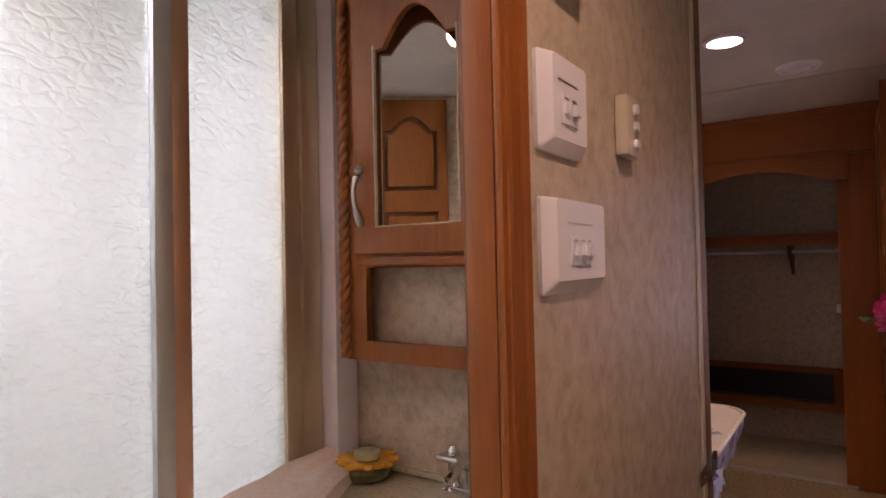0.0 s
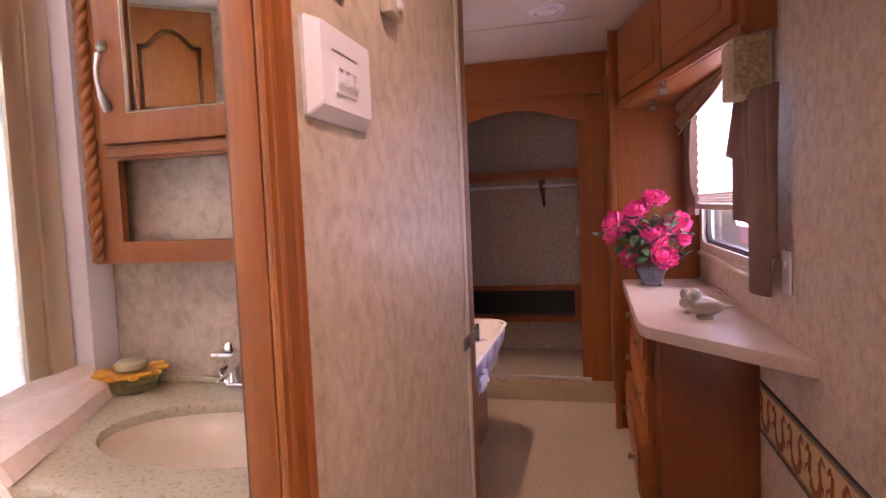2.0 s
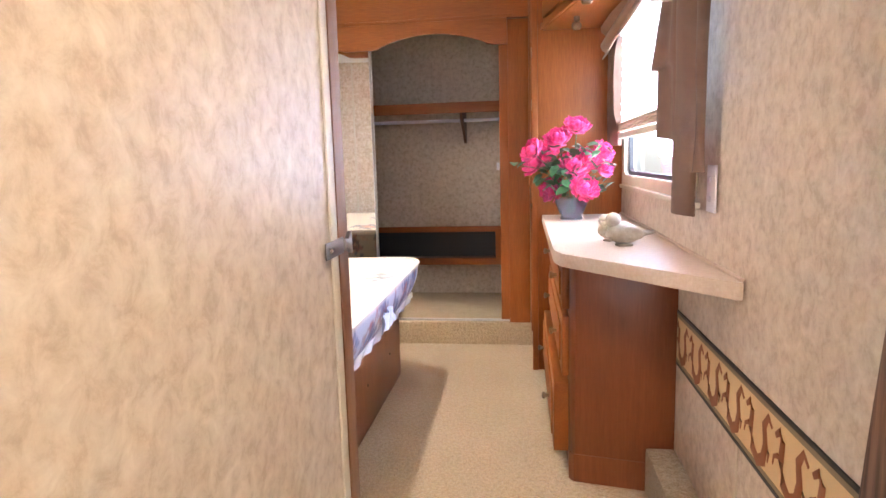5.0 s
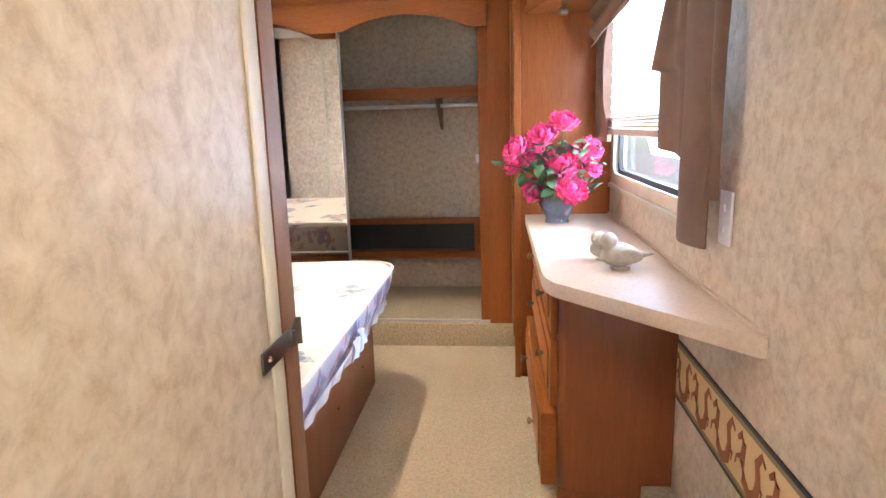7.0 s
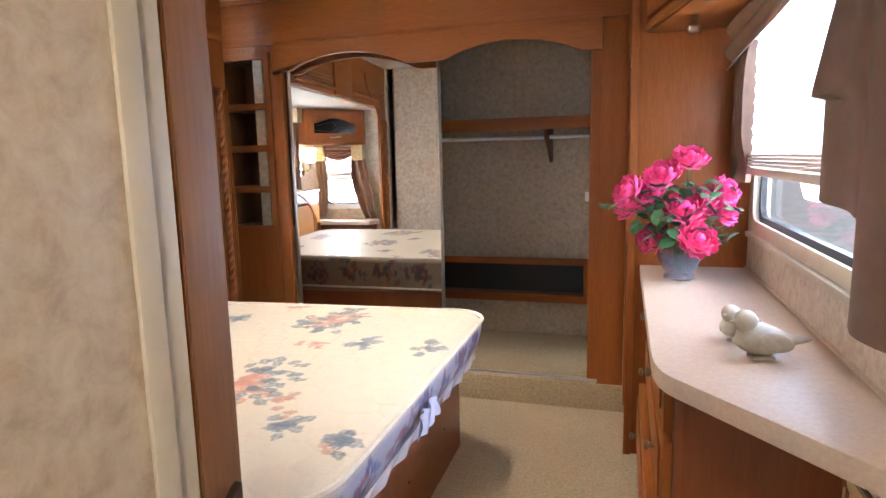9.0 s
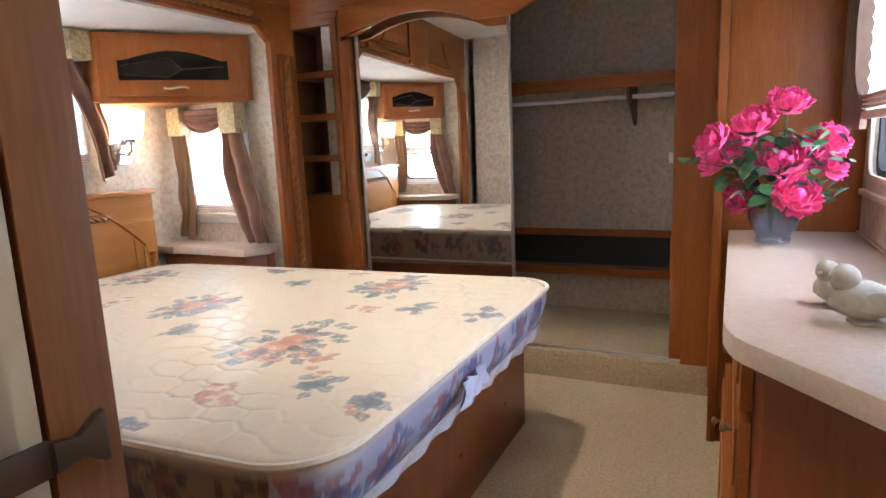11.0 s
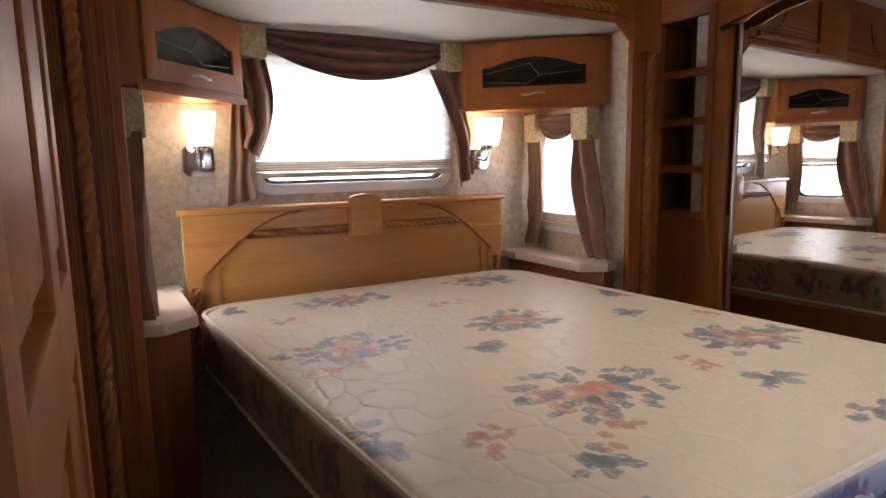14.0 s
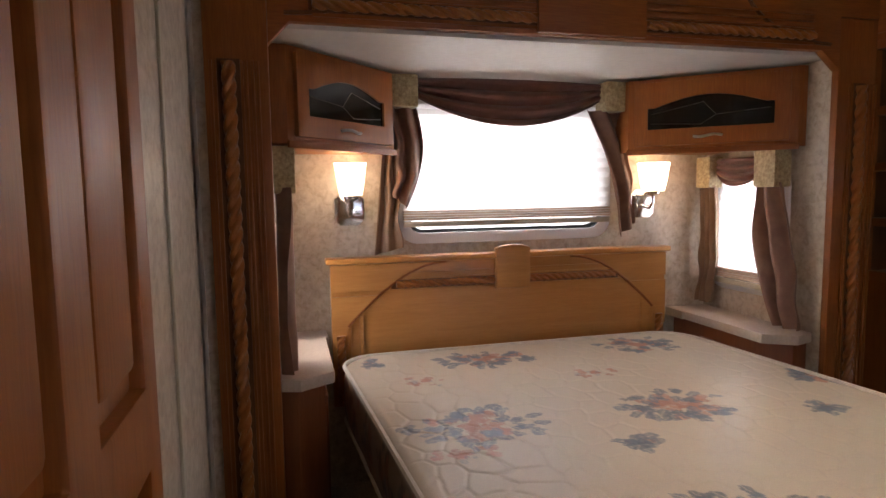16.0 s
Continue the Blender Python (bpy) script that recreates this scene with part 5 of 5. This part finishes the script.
# ---------- bathroom ----------
def door_frame():
    t = structure("door_1", block(-0.134, 2.0115, 0, -0.1065, 2.06, CEIL - 0.001, 0.002), OAK, "honey oak bathroom door jamb with moulded casing")
    part("casing", block(-0.106, 2.0115, 0, -0.098, 2.062, CEIL - 0.001, 0.003), OAK, t)
    for y, r in ((2.022, 0.004), (2.050, 0.006)):
        part("casing_bead", tube([(-0.099, y, 0.0), (-0.099, y, CEIL - 0.003)], r, 8), OAK, t)
    part("inner_edge", block(-0.140, 2.018, 0, -0.1345, 2.06, CEIL - 0.001, 0.001), OAK_SHADED, t)
    s = part("strike_plate", prism(rect(-0.126, 0.946, -0.099, 1.010), 0.0016, on_y(2.0112, -1), [list(reversed(round_rect(-0.116, 0.964, -0.1035, 0.990, 0.003, 3)))], 0.0004), BRASS, t, "dull brass strike plate")
    for z in (0.955, 1.0):
        part("screw", lathe([(0.004, -0.001), (0.0025, -0.0025)], (-0.1115, 2.0098, z), 10, "Y"), STEEL, s)
    # thin black slab paints the dark of the strike hole
    part("recess", block(-0.116, 2.0108, 0.964, -0.1035, 2.0113, 0.990), BLACK, t)


door_frame()


def medicine_cabinet():
    t = thing("medicine_cabinet", (-0.5, 2.56, 1.17), "honey oak medicine cabinet with arched mirror door and open cubby", "wall cabinet")
    y = 2.525
    x0, x1, z0, z1 = -0.775, -0.20, 1.172, 1.97
    part("body_side", block(x0, y, z0, x0 + 0.016, 2.598, z1, 0.002), OAK, t)
    part("body_side", block(x1 - 0.016, y, z0, x1, 2.598, z1, 0.002), OAK, t)
    part("body_bottom", block(x0 + 0.0165, y + 0.016, z0, x1 - 0.0165, 2.598, z0 + 0.014), OAK_X, t)
    part("shelf", block(x0 + 0.0165, y + 0.016, 1.375, x1 - 0.0165, 2.598, 1.389), OAK_X, t)
    part("face_frame", prism(rect(x0 + 0.0165, z0, x1 - 0.0165, z1), 0.015, on_y(y, 1), [list(reversed(rect(-0.705, 1.212, -0.30, 1.362))), list(reversed(rect(-0.675, 1.41, -0.445, 1.91)))], 0.0), OAK, t)
    part("cubby_back", block(x0 + 0.0165, 2.585, z0 + 0.0145, x1 - 0.0165, 2.597, 1.3745), WALLPAPER, t)
    part("rope_beading", rope((x0 + 0.018, y - 0.006, z0 + 0.004), (x0 + 0.018, y - 0.006, z1), 0.013, 0.078), BEADING, t, "twisted rope beading")
    d = part("door", prism(rect(-0.722, 1.39, -0.40, 1.955), 0.016, on_y(y - 0.001, -1), [list(reversed(arched(-0.662, 1.445, -0.46, 1.80, 0.07)))], 0.004), OAK, t)
    part("mirror", prism(rect(-0.668, 1.42, -0.45, 1.90), 0.003, lambda u, v, w: (u, y + 0.001 + w + (u + 0.668) * 0.33, v)), MIRROR, d, "bevelled mirror glass", 0)
    part("sight_bead", tube([(-0.662, y - 0.014, 1.81), (-0.662, y - 0.014, 1.445), (-0.46, y - 0.014, 1.445), (-0.46, y - 0.014, 1.81)], 0.004, 6), IVORY, d)
    h = [(-0.70, y - 0.018 - 0.022 * math.sin(math.pi * i / 10), 1.45 + 0.012 * i) for i in range(11)]
    part("handle", tube(h, [0.008, 0.009, 0.007, 0.0045, 0.004, 0.004, 0.004, 0.0045, 0.007, 0.009, 0.008], 10), STEEL, d, "curved nickel handle")
    part("lower_moulding", block(-0.722, y - 0.010, 1.367, -0.40, y - 0.001, 1.385, 0.004), OAK_X, t)
    part("right_panel", block(-0.398, y - 0.012, 1.21, -0.2165, y - 0.001, 1.96, 0.003), OAK, t)


medicine_cabinet()


def vanity():
    t = thing("vanity", (-0.47, 2.38, 0), "bathroom vanity with speckled top, cream basin and laminate cabinet", "vanity")
    out = [(-0.148, 2.155), (-0.148, 2.598), (-0.845, 2.598), (-0.845, 2.19), (-0.80, 2.16), (-0.70, 2.150)]
    cx, cy, rx, ry = -0.40, 2.37, 0.205, 0.135
    hole = [(cx + rx * math.cos(2 * math.pi * i / 36), cy + ry * math.sin(2 * math.pi * i / 36)) for i in range(36)]
    part("countertop", prism(out, 0.04, flat(0.89), [list(reversed(hole))], 0.006), GRANITE, t, "speckled cream solid surface")
    bm = bmesh.new()
    rings = []
    for k in range(10):
        f = k / 9
        r = math.cos(f * math.pi / 2 * 0.96)
        z = 0.922 - 0.075 * math.sin(f * math.pi / 2)
        rings.append([bm.verts.new((cx + (rx + 0.002) * r * math.cos(2 * math.pi * i / 36), cy + (ry + 0.002) * r * math.sin(2 * math.pi * i / 36), z)) for i in range(36)])
    for a, b in zip(rings, rings[1:]):
        for i in range(36):
            bm.faces.new((a[i], a[(i + 1) % 36], b[(i + 1) % 36], b[i]))
    bm.faces.new(rings[-1])
    part("basin", bm, BASIN, t, "cream basin", 1.2)
    part("cabinet", block(-0.83, 2.175, 0, -0.15, 2.598, 0.80, 0.002), LAMINATE, t)
    part("apron", block(-0.83, 2.175, 0.801, -0.15, 2.192, 0.888, 0.001), LAMINATE, t)
    part("door", block(-0.80, 2.158, 0.12, -0.50, 2.174, 0.84, 0.004), OAK, t)
    part("door", block(-0.49, 2.158, 0.12, -0.19, 2.174, 0.84, 0.004), OAK, t)
    part("backsplash", block(-0.845, 2.586, 0.931, -0.176, 2.598, 0.942, 0.003), GRANITE, t)
    f = thing("faucet", (-0.50, 2.56, 0.93), "chrome basin faucet with a lever handle", "faucet")
    part("base", block(-0.525, 2.545, 0.931, -0.455, 2.58, 0.945, 0.005), CHROME, f)
    part("column", lathe([(0.016, 0.945), (0.013, 0.96), (0.013, 0.985), (0.018, 0.99)], (-0.52, 2.562, 0), 16), CHROME, f)
    part("lever", block(-0.545, 2.535, 0.990, -0.495, 2.585, 1.003, 0.005), CHROME, f)
    part("spout", tube([(-0.48, 2.562, 0.945), (-0.48, 2.555, 0.985), (-0.478, 2.52, 1.0), (-0.476, 2.475, 0.985), (-0.476, 2.47, 0.97)], 0.010, 12), CHROME, f)
    part("cap", lathe([(0.010, 1.003), (0.012, 1.008), (0.006, 1.018)], (-0.52, 2.56, 0), 12), CHROME, f)


vanity()


def soap_dish():
    c = (-0.715, 2.53, 0.931)
    t = thing("soap_dish", c, "yellow sunflower soap dish holding a pale green soap", "soap dish")
    part("bowl", lathe([(0.038, 0), (0.043, 0.004), (0.047, 0.018), (0.043, 0.026), (0.03, 0.028)], c, 22), GREEN_GLAZE, t, "olive glazed bowl")
    for i in range(16):
        a = 2 * math.pi * i / 16
        part("petal", ellipsoid((c[0] + 0.05 * math.cos(a), c[1] + 0.05 * math.sin(a), c[2] + 0.033 + 0.003 * (i % 2)), 0.017, 0.010, 0.006, (0, -12, math.degrees(a)), 10), YELLOW, t, "yellow glazed petal")
    part("rim", lathe([(0.028, 0.029), (0.05, 0.030), (0.05, 0.037), (0.028, 0.036)], c, 22), YELLOW, t)
    s = thing("soap", (c[0], c[1], c[2] + 0.038), "round pale green soap bar in the dish", "soap")
    part("bar", lathe([(0.022, 0.0375), (0.027, 0.042), (0.027, 0.053), (0.022, 0.057)], c, 20), SOAP, s)


soap_dish()


def towel():
    t = thing("hand_towel", (-0.70, 2.3, 0.93), "folded peach terry towel laid on the vanity corner", "towel")
    A, B, C, D = Vector((-0.835, 2.56)), Vector((-0.815, 2.17)), Vector((-0.56, 2.145)), Vector((-0.755, 2.53))
    def f(s, q):
        p = A.lerp(B, q).lerp(D.lerp(C, q), s)
        z = 0.945 + 0.003 * math.sin(s * 9 + q * 5) + 0.018 * (1 - q) * (1 - s) + 0.006 * noise.noise(Vector((s * 4, q * 4, 0)))
        if s > 0.93:
            z -= 0.02 * (s - 0.93) / 0.07
        return Vector((p.x, p.y, z))
    part("fold", sheet(f, 30, 30, 0.012), TOWEL, t)
    g = lambda s, q: f(s, q) + Vector((0.006, -0.006, -0.0135))
    part("lower_fold", sheet(g, 24, 24, 0.010), TOWEL, t)


towel()


def shower_front():
    t = thing("shower_door", (-0.84, 1.7, 0.1), "framed shower door of white rain glass", "shower door")
    x = -0.85
    y0 = 0.93
    part("post", block(x - 0.02, 2.150, 0.10, x + 0.01, 2.186, 2.10, 0.006), SILVER, t, "satin silver door stile")
    part("post_edge", block(x - 0.02, 2.1865, 0.10, x + 0.004, 2.222, 2.10, 0.006), COPPER, t, "copper-tan metal door stile")
    part("end_post", block(x - 0.025, 2.432, 0.10, x + 0.006, 2.475, 2.10, 0.008), CHAMPAGNE, t, "champagne metal end stile")
    part("wall_channel", block(x - 0.03, 2.4755, 0.10, x + 0.012, 2.53, 2.10, 0.012), CHAMPAGNE, t, "champagne metal wall channel")
    part("top_rail", block(x - 0.025, y0, 2.1005, x + 0.012, 2.53, 2.14, 0.005), BRASS, t)
    part("bottom_rail", block(x - 0.025, y0, 0.055, x + 0.012, 2.53, 0.0995, 0.005), BRASS, t)
    for a, b in ((y0 + 0.01, 2.149), (2.223, 2.431)):
        part("glass", block(x - 0.008, a, 0.10, x - 0.002, b, 2.10), RAIN, t, "obscure rain-pattern glass")
    structure("wall_shower_trim", block(-0.885, 2.532, 0, -0.80, 2.598, CEIL - 0.001, 0.004), WHITE, "white wall trim beside the shower")
    structure("shower_wall", block(-1.70, 2.532, 0.0, -0.887, 2.598, CEIL - 0.001), STALL, "white shower wall")
    structure("shower_wall", block(-1.71, 0.915, 0.0, -1.70, 2.511, CEIL - 0.001), STALL, "white shower wall")
    structure("shower_wall", block(-1.70, 0.915, 0.0, -0.88, 0.925, CEIL - 0.001), STALL, "white shower wall")
    structure("shower_tray", block(-1.70, 0.926, 0.0, -0.84, 2.511, 0.054), STALL, "white shower tray")
    h = thing("shower_valve", (-1.69, 2.0, 1.1), "chrome shower valve blurred behind the glass", "shower valve")
    part("valve", lathe([(0.05, 0), (0.05, 0.01), (0.025, 0.03), (0.02, 0.06)], (-1.699, 2.15, 1.22), 18, "X"), CHROME, h)


shower_front()

# bathroom's own door-like cupboard, seen in the mirror
def linen_cupboard():
    t = thing("linen_cupboard", (-0.45, 0.93, 0), "honey oak cupboard door with an arched raised panel", "cupboard")
    holes = [list(reversed(arched(-0.752, 1.71, -0.503, 1.99, 0.07))), list(reversed(rect(-0.752, 0.20, -0.503, 1.61)))]
    part("frame", prism(rect(-0.80, 0.05, -0.455, 2.14), 0.022, on_y(0.912, 1), holes, 0.004), OAK, t)
    # darkened board paints the shadow gap round the raised panels
    part("backing", block(-0.79, 0.911, 0.06, -0.465, 0.918, 2.13), OAK_SHADED, t)
    part("raised_panel", prism(arched(-0.735, 1.73, -0.52, 1.975, 0.065), 0.012, on_y(0.919, 1), bevel=0.006), OAK, t)
    part("raised_panel", prism(rect(-0.735, 0.22, -0.52, 1.59), 0.012, on_y(0.919, 1), bevel=0.006), OAK, t)


linen_cupboard()

# ---------- ceiling fittings ----------
def puck(x, y):
    t = thing("ceiling_light", (x, y, CEIL - 0.001), "round recessed ceiling light, lit", "ceiling light", "round ceiling lights")
    part("trim_ring", lathe([(0.076, CEIL - 0.001), (0.074, CEIL - 0.010), (0.060, CEIL - 0.014), (0.058, CEIL - 0.004)], (x, y, 0), 28), WHITE, t)
    l = part("lens", lathe([(0.057, CEIL - 0.004), (0.055, CEIL - 0.014), (0.035, CEIL - 0.019), (0.01, CEIL - 0.021)], (x, y, 0), 28), LIT_CEIL, t, "glowing lens")
    l.visible_shadow = False


puck(-0.245, 3.97)
puck(-0.62, 4.58)


def ceiling_vent():
    t = thing("ceiling_vent", (-0.05, 4.50, CEIL - 0.001), "round white ceiling air vent", "vent")
    part("ring", lathe([(0.085, CEIL - 0.001), (0.083, CEIL - 0.012), (0.062, CEIL - 0.016), (0.060, CEIL - 0.003)], (-0.05, 4.50, 0), 28), WHITE, t)
    part("cone", lathe([(0.045, CEIL - 0.004), (0.047, CEIL - 0.015), (0.02, CEIL - 0.022), (0.005, CEIL - 0.022)], (-0.05, 4.50, 0), 24), WHITE, t)


ceiling_vent()
structure("trim", block(-1.68, 4.69, CEIL - 0.006, 0.28, 4.705, CEIL - 0.0005, 0.002), IVORY, "ceiling seam strip")

# ---------- on the dresser ----------
def flowers():
    c = Vector((0.41, 4.71, 0.831))
    v = thing("flower_vase", c, "blue-grey glass vase on the dresser holding roses", "vase")
    part("vase", lathe([(0.050, 0.0), (0.053, 0.006), (0.047, 0.018), (0.062, 0.045), (0.074, 0.075), (0.076, 0.098), (0.072, 0.097), (0.069, 0.074), (0.056, 0.046), (0.042, 0.022), (0.040, 0.012)], c, 28), CRYSTAL, v)
    t = thing("rose_bouquet", c + Vector((0, 0, 0.02)), "bright pink silk roses with green leaves", "flowers")
    rng = random.Random(11)
    heads = [(0.024, 0.444, 0.056), (-0.074, 0.388, 0.062), (-0.195, 0.332, 0.054), (-0.12, 0.318, 0.062), (-0.188, 0.269, 0.054), (0.009, 0.27, 0.066), (0.082, 0.292, 0.060), (0.160, 0.324, 0.052), (0.155, 0.252, 0.052), (-0.097, 0.146, 0.060), (0.060, 0.159, 0.064)]
    # across the aisle view: u runs along x, a little depth in y
    for i, (u, h, r) in enumerate(heads):
        r *= 1.04
        p = c + Vector((u, rng.uniform(-0.09, 0.05), h))
        b = thing("rose", p, "bright pink silk rose bloom on a stem", "flower", "roses in the vase")
        lean = Vector((u, -0.12, h * 0.5)).normalized()
        q = lean.to_track_quat("Z", "Y")
        for ring, (n, big, top, half) in enumerate(((7, 1.0, 84, 0.50), (7, 0.86, 104, 0.50), (6, 0.68, 118, 0.55), (4, 0.46, 128, 0.75), (3, 0.26, 134, 1.1))):
            for k in range(n):
                a = 2 * math.pi * (k + 0.5 * ring) / n + rng.uniform(-0.2, 0.2)
                lift, wave = rng.uniform(0.93, 1.07), rng.uniform(0, 6)
                bm = bmesh.new()
                g = []
                for s in range(7):
                    row = []
                    for w in range(5):
                        f, side = w / 4, s / 3 - 1
                        th = a + side * half * (0.35 + 0.65 * math.sin(math.pi * min(0.5, 0.12 + f * 0.6))) * (1 - 0.30 * max(0, f - 0.7) / 0.3)
                        ph = radians(10 + (top - 10) * f * (1 - 0.13 * side * side))
                        R0 = r * big * lift * (1 + 0.10 * max(0, f - 0.6) * 2.5 * (1 if ring < 2 else 0) + 0.10 * math.sin(side * 5 + wave) * f * f)
                        row.append(bm.verts.new((R0 * math.sin(ph) * math.cos(th), R0 * math.sin(ph) * math.sin(th), -R0 * 0.78 * math.cos(ph) - 0.12 * r * (ring < 1) * f)))
                    g.append(row)
                for s in range(6):
                    for w in range(4):
                        bm.faces.new((g[s][w], g[s + 1][w], g[s + 1][w + 1], g[s][w + 1]))
                bm.normal_update()
                bmesh.ops.solidify(bm, geom=bm.faces, thickness=0.0012)
                bmesh.ops.transform(bm, matrix=Matrix.Translation(p) @ q.to_matrix().to_4x4(), verts=bm.verts)
                part("petal", bm, PETAL, b, smooth=1.2)
        part("heart", ellipsoid(p, r * 0.22, r * 0.22, r * 0.24), PETAL, b)
        part("stem", tube([p - lean * r * 0.1, p.lerp(c + Vector((0, 0, 0.12)), 0.5) + Vector((0, 0, 0.01)), c + Vector((u * 0.12, 0, 0.10)), c + Vector((u * 0.1, 0, 0.03))], 0.0025, 6), LEAF, b, "green stem")
    leaf_at = []
    for i in range(120):
        u = rng.uniform(-0.15, 0.16)
        h = rng.uniform(0.13, 0.34)
        leaf_at.append((u, rng.uniform(-0.07, 0.07), h, rng.uniform(0.045, 0.07)))
    leaf_at += [(-0.265, -0.02, 0.27, 0.055), (-0.25, -0.01, 0.245, 0.05), (0.19, -0.03, 0.17, 0.05), (-0.13, -0.03, 0.18, 0.05), (0.02, -0.04, 0.32, 0.05)]
    for u, dy, h, s in leaf_at:
        p = c + Vector((u, dy, h))
        bm = bmesh.new()
        n = 7
        top = []
        for k in range(n):
            f = k / (n - 1)
            w = s * 0.36 * math.sin(math.pi * f) ** 0.8 + 0.0004
            z = -0.25 * s * f * f
            top.append([bm.verts.new((-w, f * s, z + w * 0.3)), bm.verts.new((0, f * s, z)), bm.verts.new((w, f * s, z + w * 0.3))])
        for a, b2 in zip(top, top[1:]):
            for j in (0, 1):
                bm.faces.new((a[j], a[j + 1], b2[j + 1], b2[j]))
        bmesh.ops.rotate(bm, verts=bm.verts, matrix=Euler((rng.uniform(-0.7, 0.9), rng.uniform(-0.6, 0.6), rng.uniform(0, 6.28))).to_matrix())
        bmesh.ops.translate(bm, verts=bm.verts, vec=p)
        part("leaf", bm, LEAF, t, smooth=1.2)
    for u, h in ((-0.255, 0.26), (0.19, 0.17)):
        part("stem", tube([c + Vector((u, -0.02, h)), c + Vector((u * 0.5, -0.01, h * 0.9)), c + Vector((0.0, 0, 0.10)), c + Vector((0, 0, 0.03))], 0.002, 6), LEAF, t, "green stem")


flowers()


def bird(at, heading, s, name="bird_figurine"):
    t = thing(name, at, "matt grey-beige stoneware bird figurine on the dresser top", "figurine", "pair of bird figurines")
    bm = bmesh.new()
    prof = [(-0.055, 0.026, 0.016, 0.0), (-0.042, 0.035, 0.026, 0.02), (-0.02, 0.035, 0.034, 0.028), (0.01, 0.034, 0.036, 0.029), (0.038, 0.031, 0.029, 0.023), (0.06, 0.030, 0.018, 0.014), (0.08, 0.030, 0.010, 0.008), (0.105, 0.031, 0.008, 0.005), (0.118, 0.032, 0.003, 0.002)]
    rings = []
    for x, z, w, h in prof:
        w, h = max(w, 0.002), max(h, 0.002)
        rings.append([bm.verts.new((x, w * math.cos(2 * math.pi * i / 18), z + 0.002 + h * math.sin(2 * math.pi * i / 18))) for i in range(18)])
    for a, b in zip(rings, rings[1:]):
        for i in range(18):
            bm.faces.new((a[i], a[(i + 1) % 18], b[(i + 1) % 18], b[i]))
    bm.faces.new(rings[0])
    bm.faces.new(rings[-1])
    merge(bm, ellipsoid((-0.034, 0, 0.069), 0.026, 0.023, 0.021))
    merge(bm, lathe([(0.006, 0), (0.001, -0.014)], (-0.056, 0, 0.068), 8, "X"))
    for sy in (-1, 1):
        merge(bm, ellipsoid((0.018, sy * 0.031, 0.036), 0.042, 0.007, 0.018, (0, 6, sy * 6)))
    merge(bm, block(-0.02, -0.016, -0.0005, 0.03, 0.016, 0.006, 0.002))
    bmesh.ops.scale(bm, verts=bm.verts, vec=(s, s * 1.12, s * 1.28))
    bmesh.ops.rotate(bm, verts=bm.verts, matrix=Matrix.Rotation(radians(heading), 3, "Z"))
    bmesh.ops.translate(bm, verts=bm.verts, vec=at)
    part("body", bm, CERAMIC, t, smooth=1.0)


bird((0.505, 3.825, 0.8305), 14, 0.95)
bird((0.480, 3.945, 0.8305), 48, 0.82)
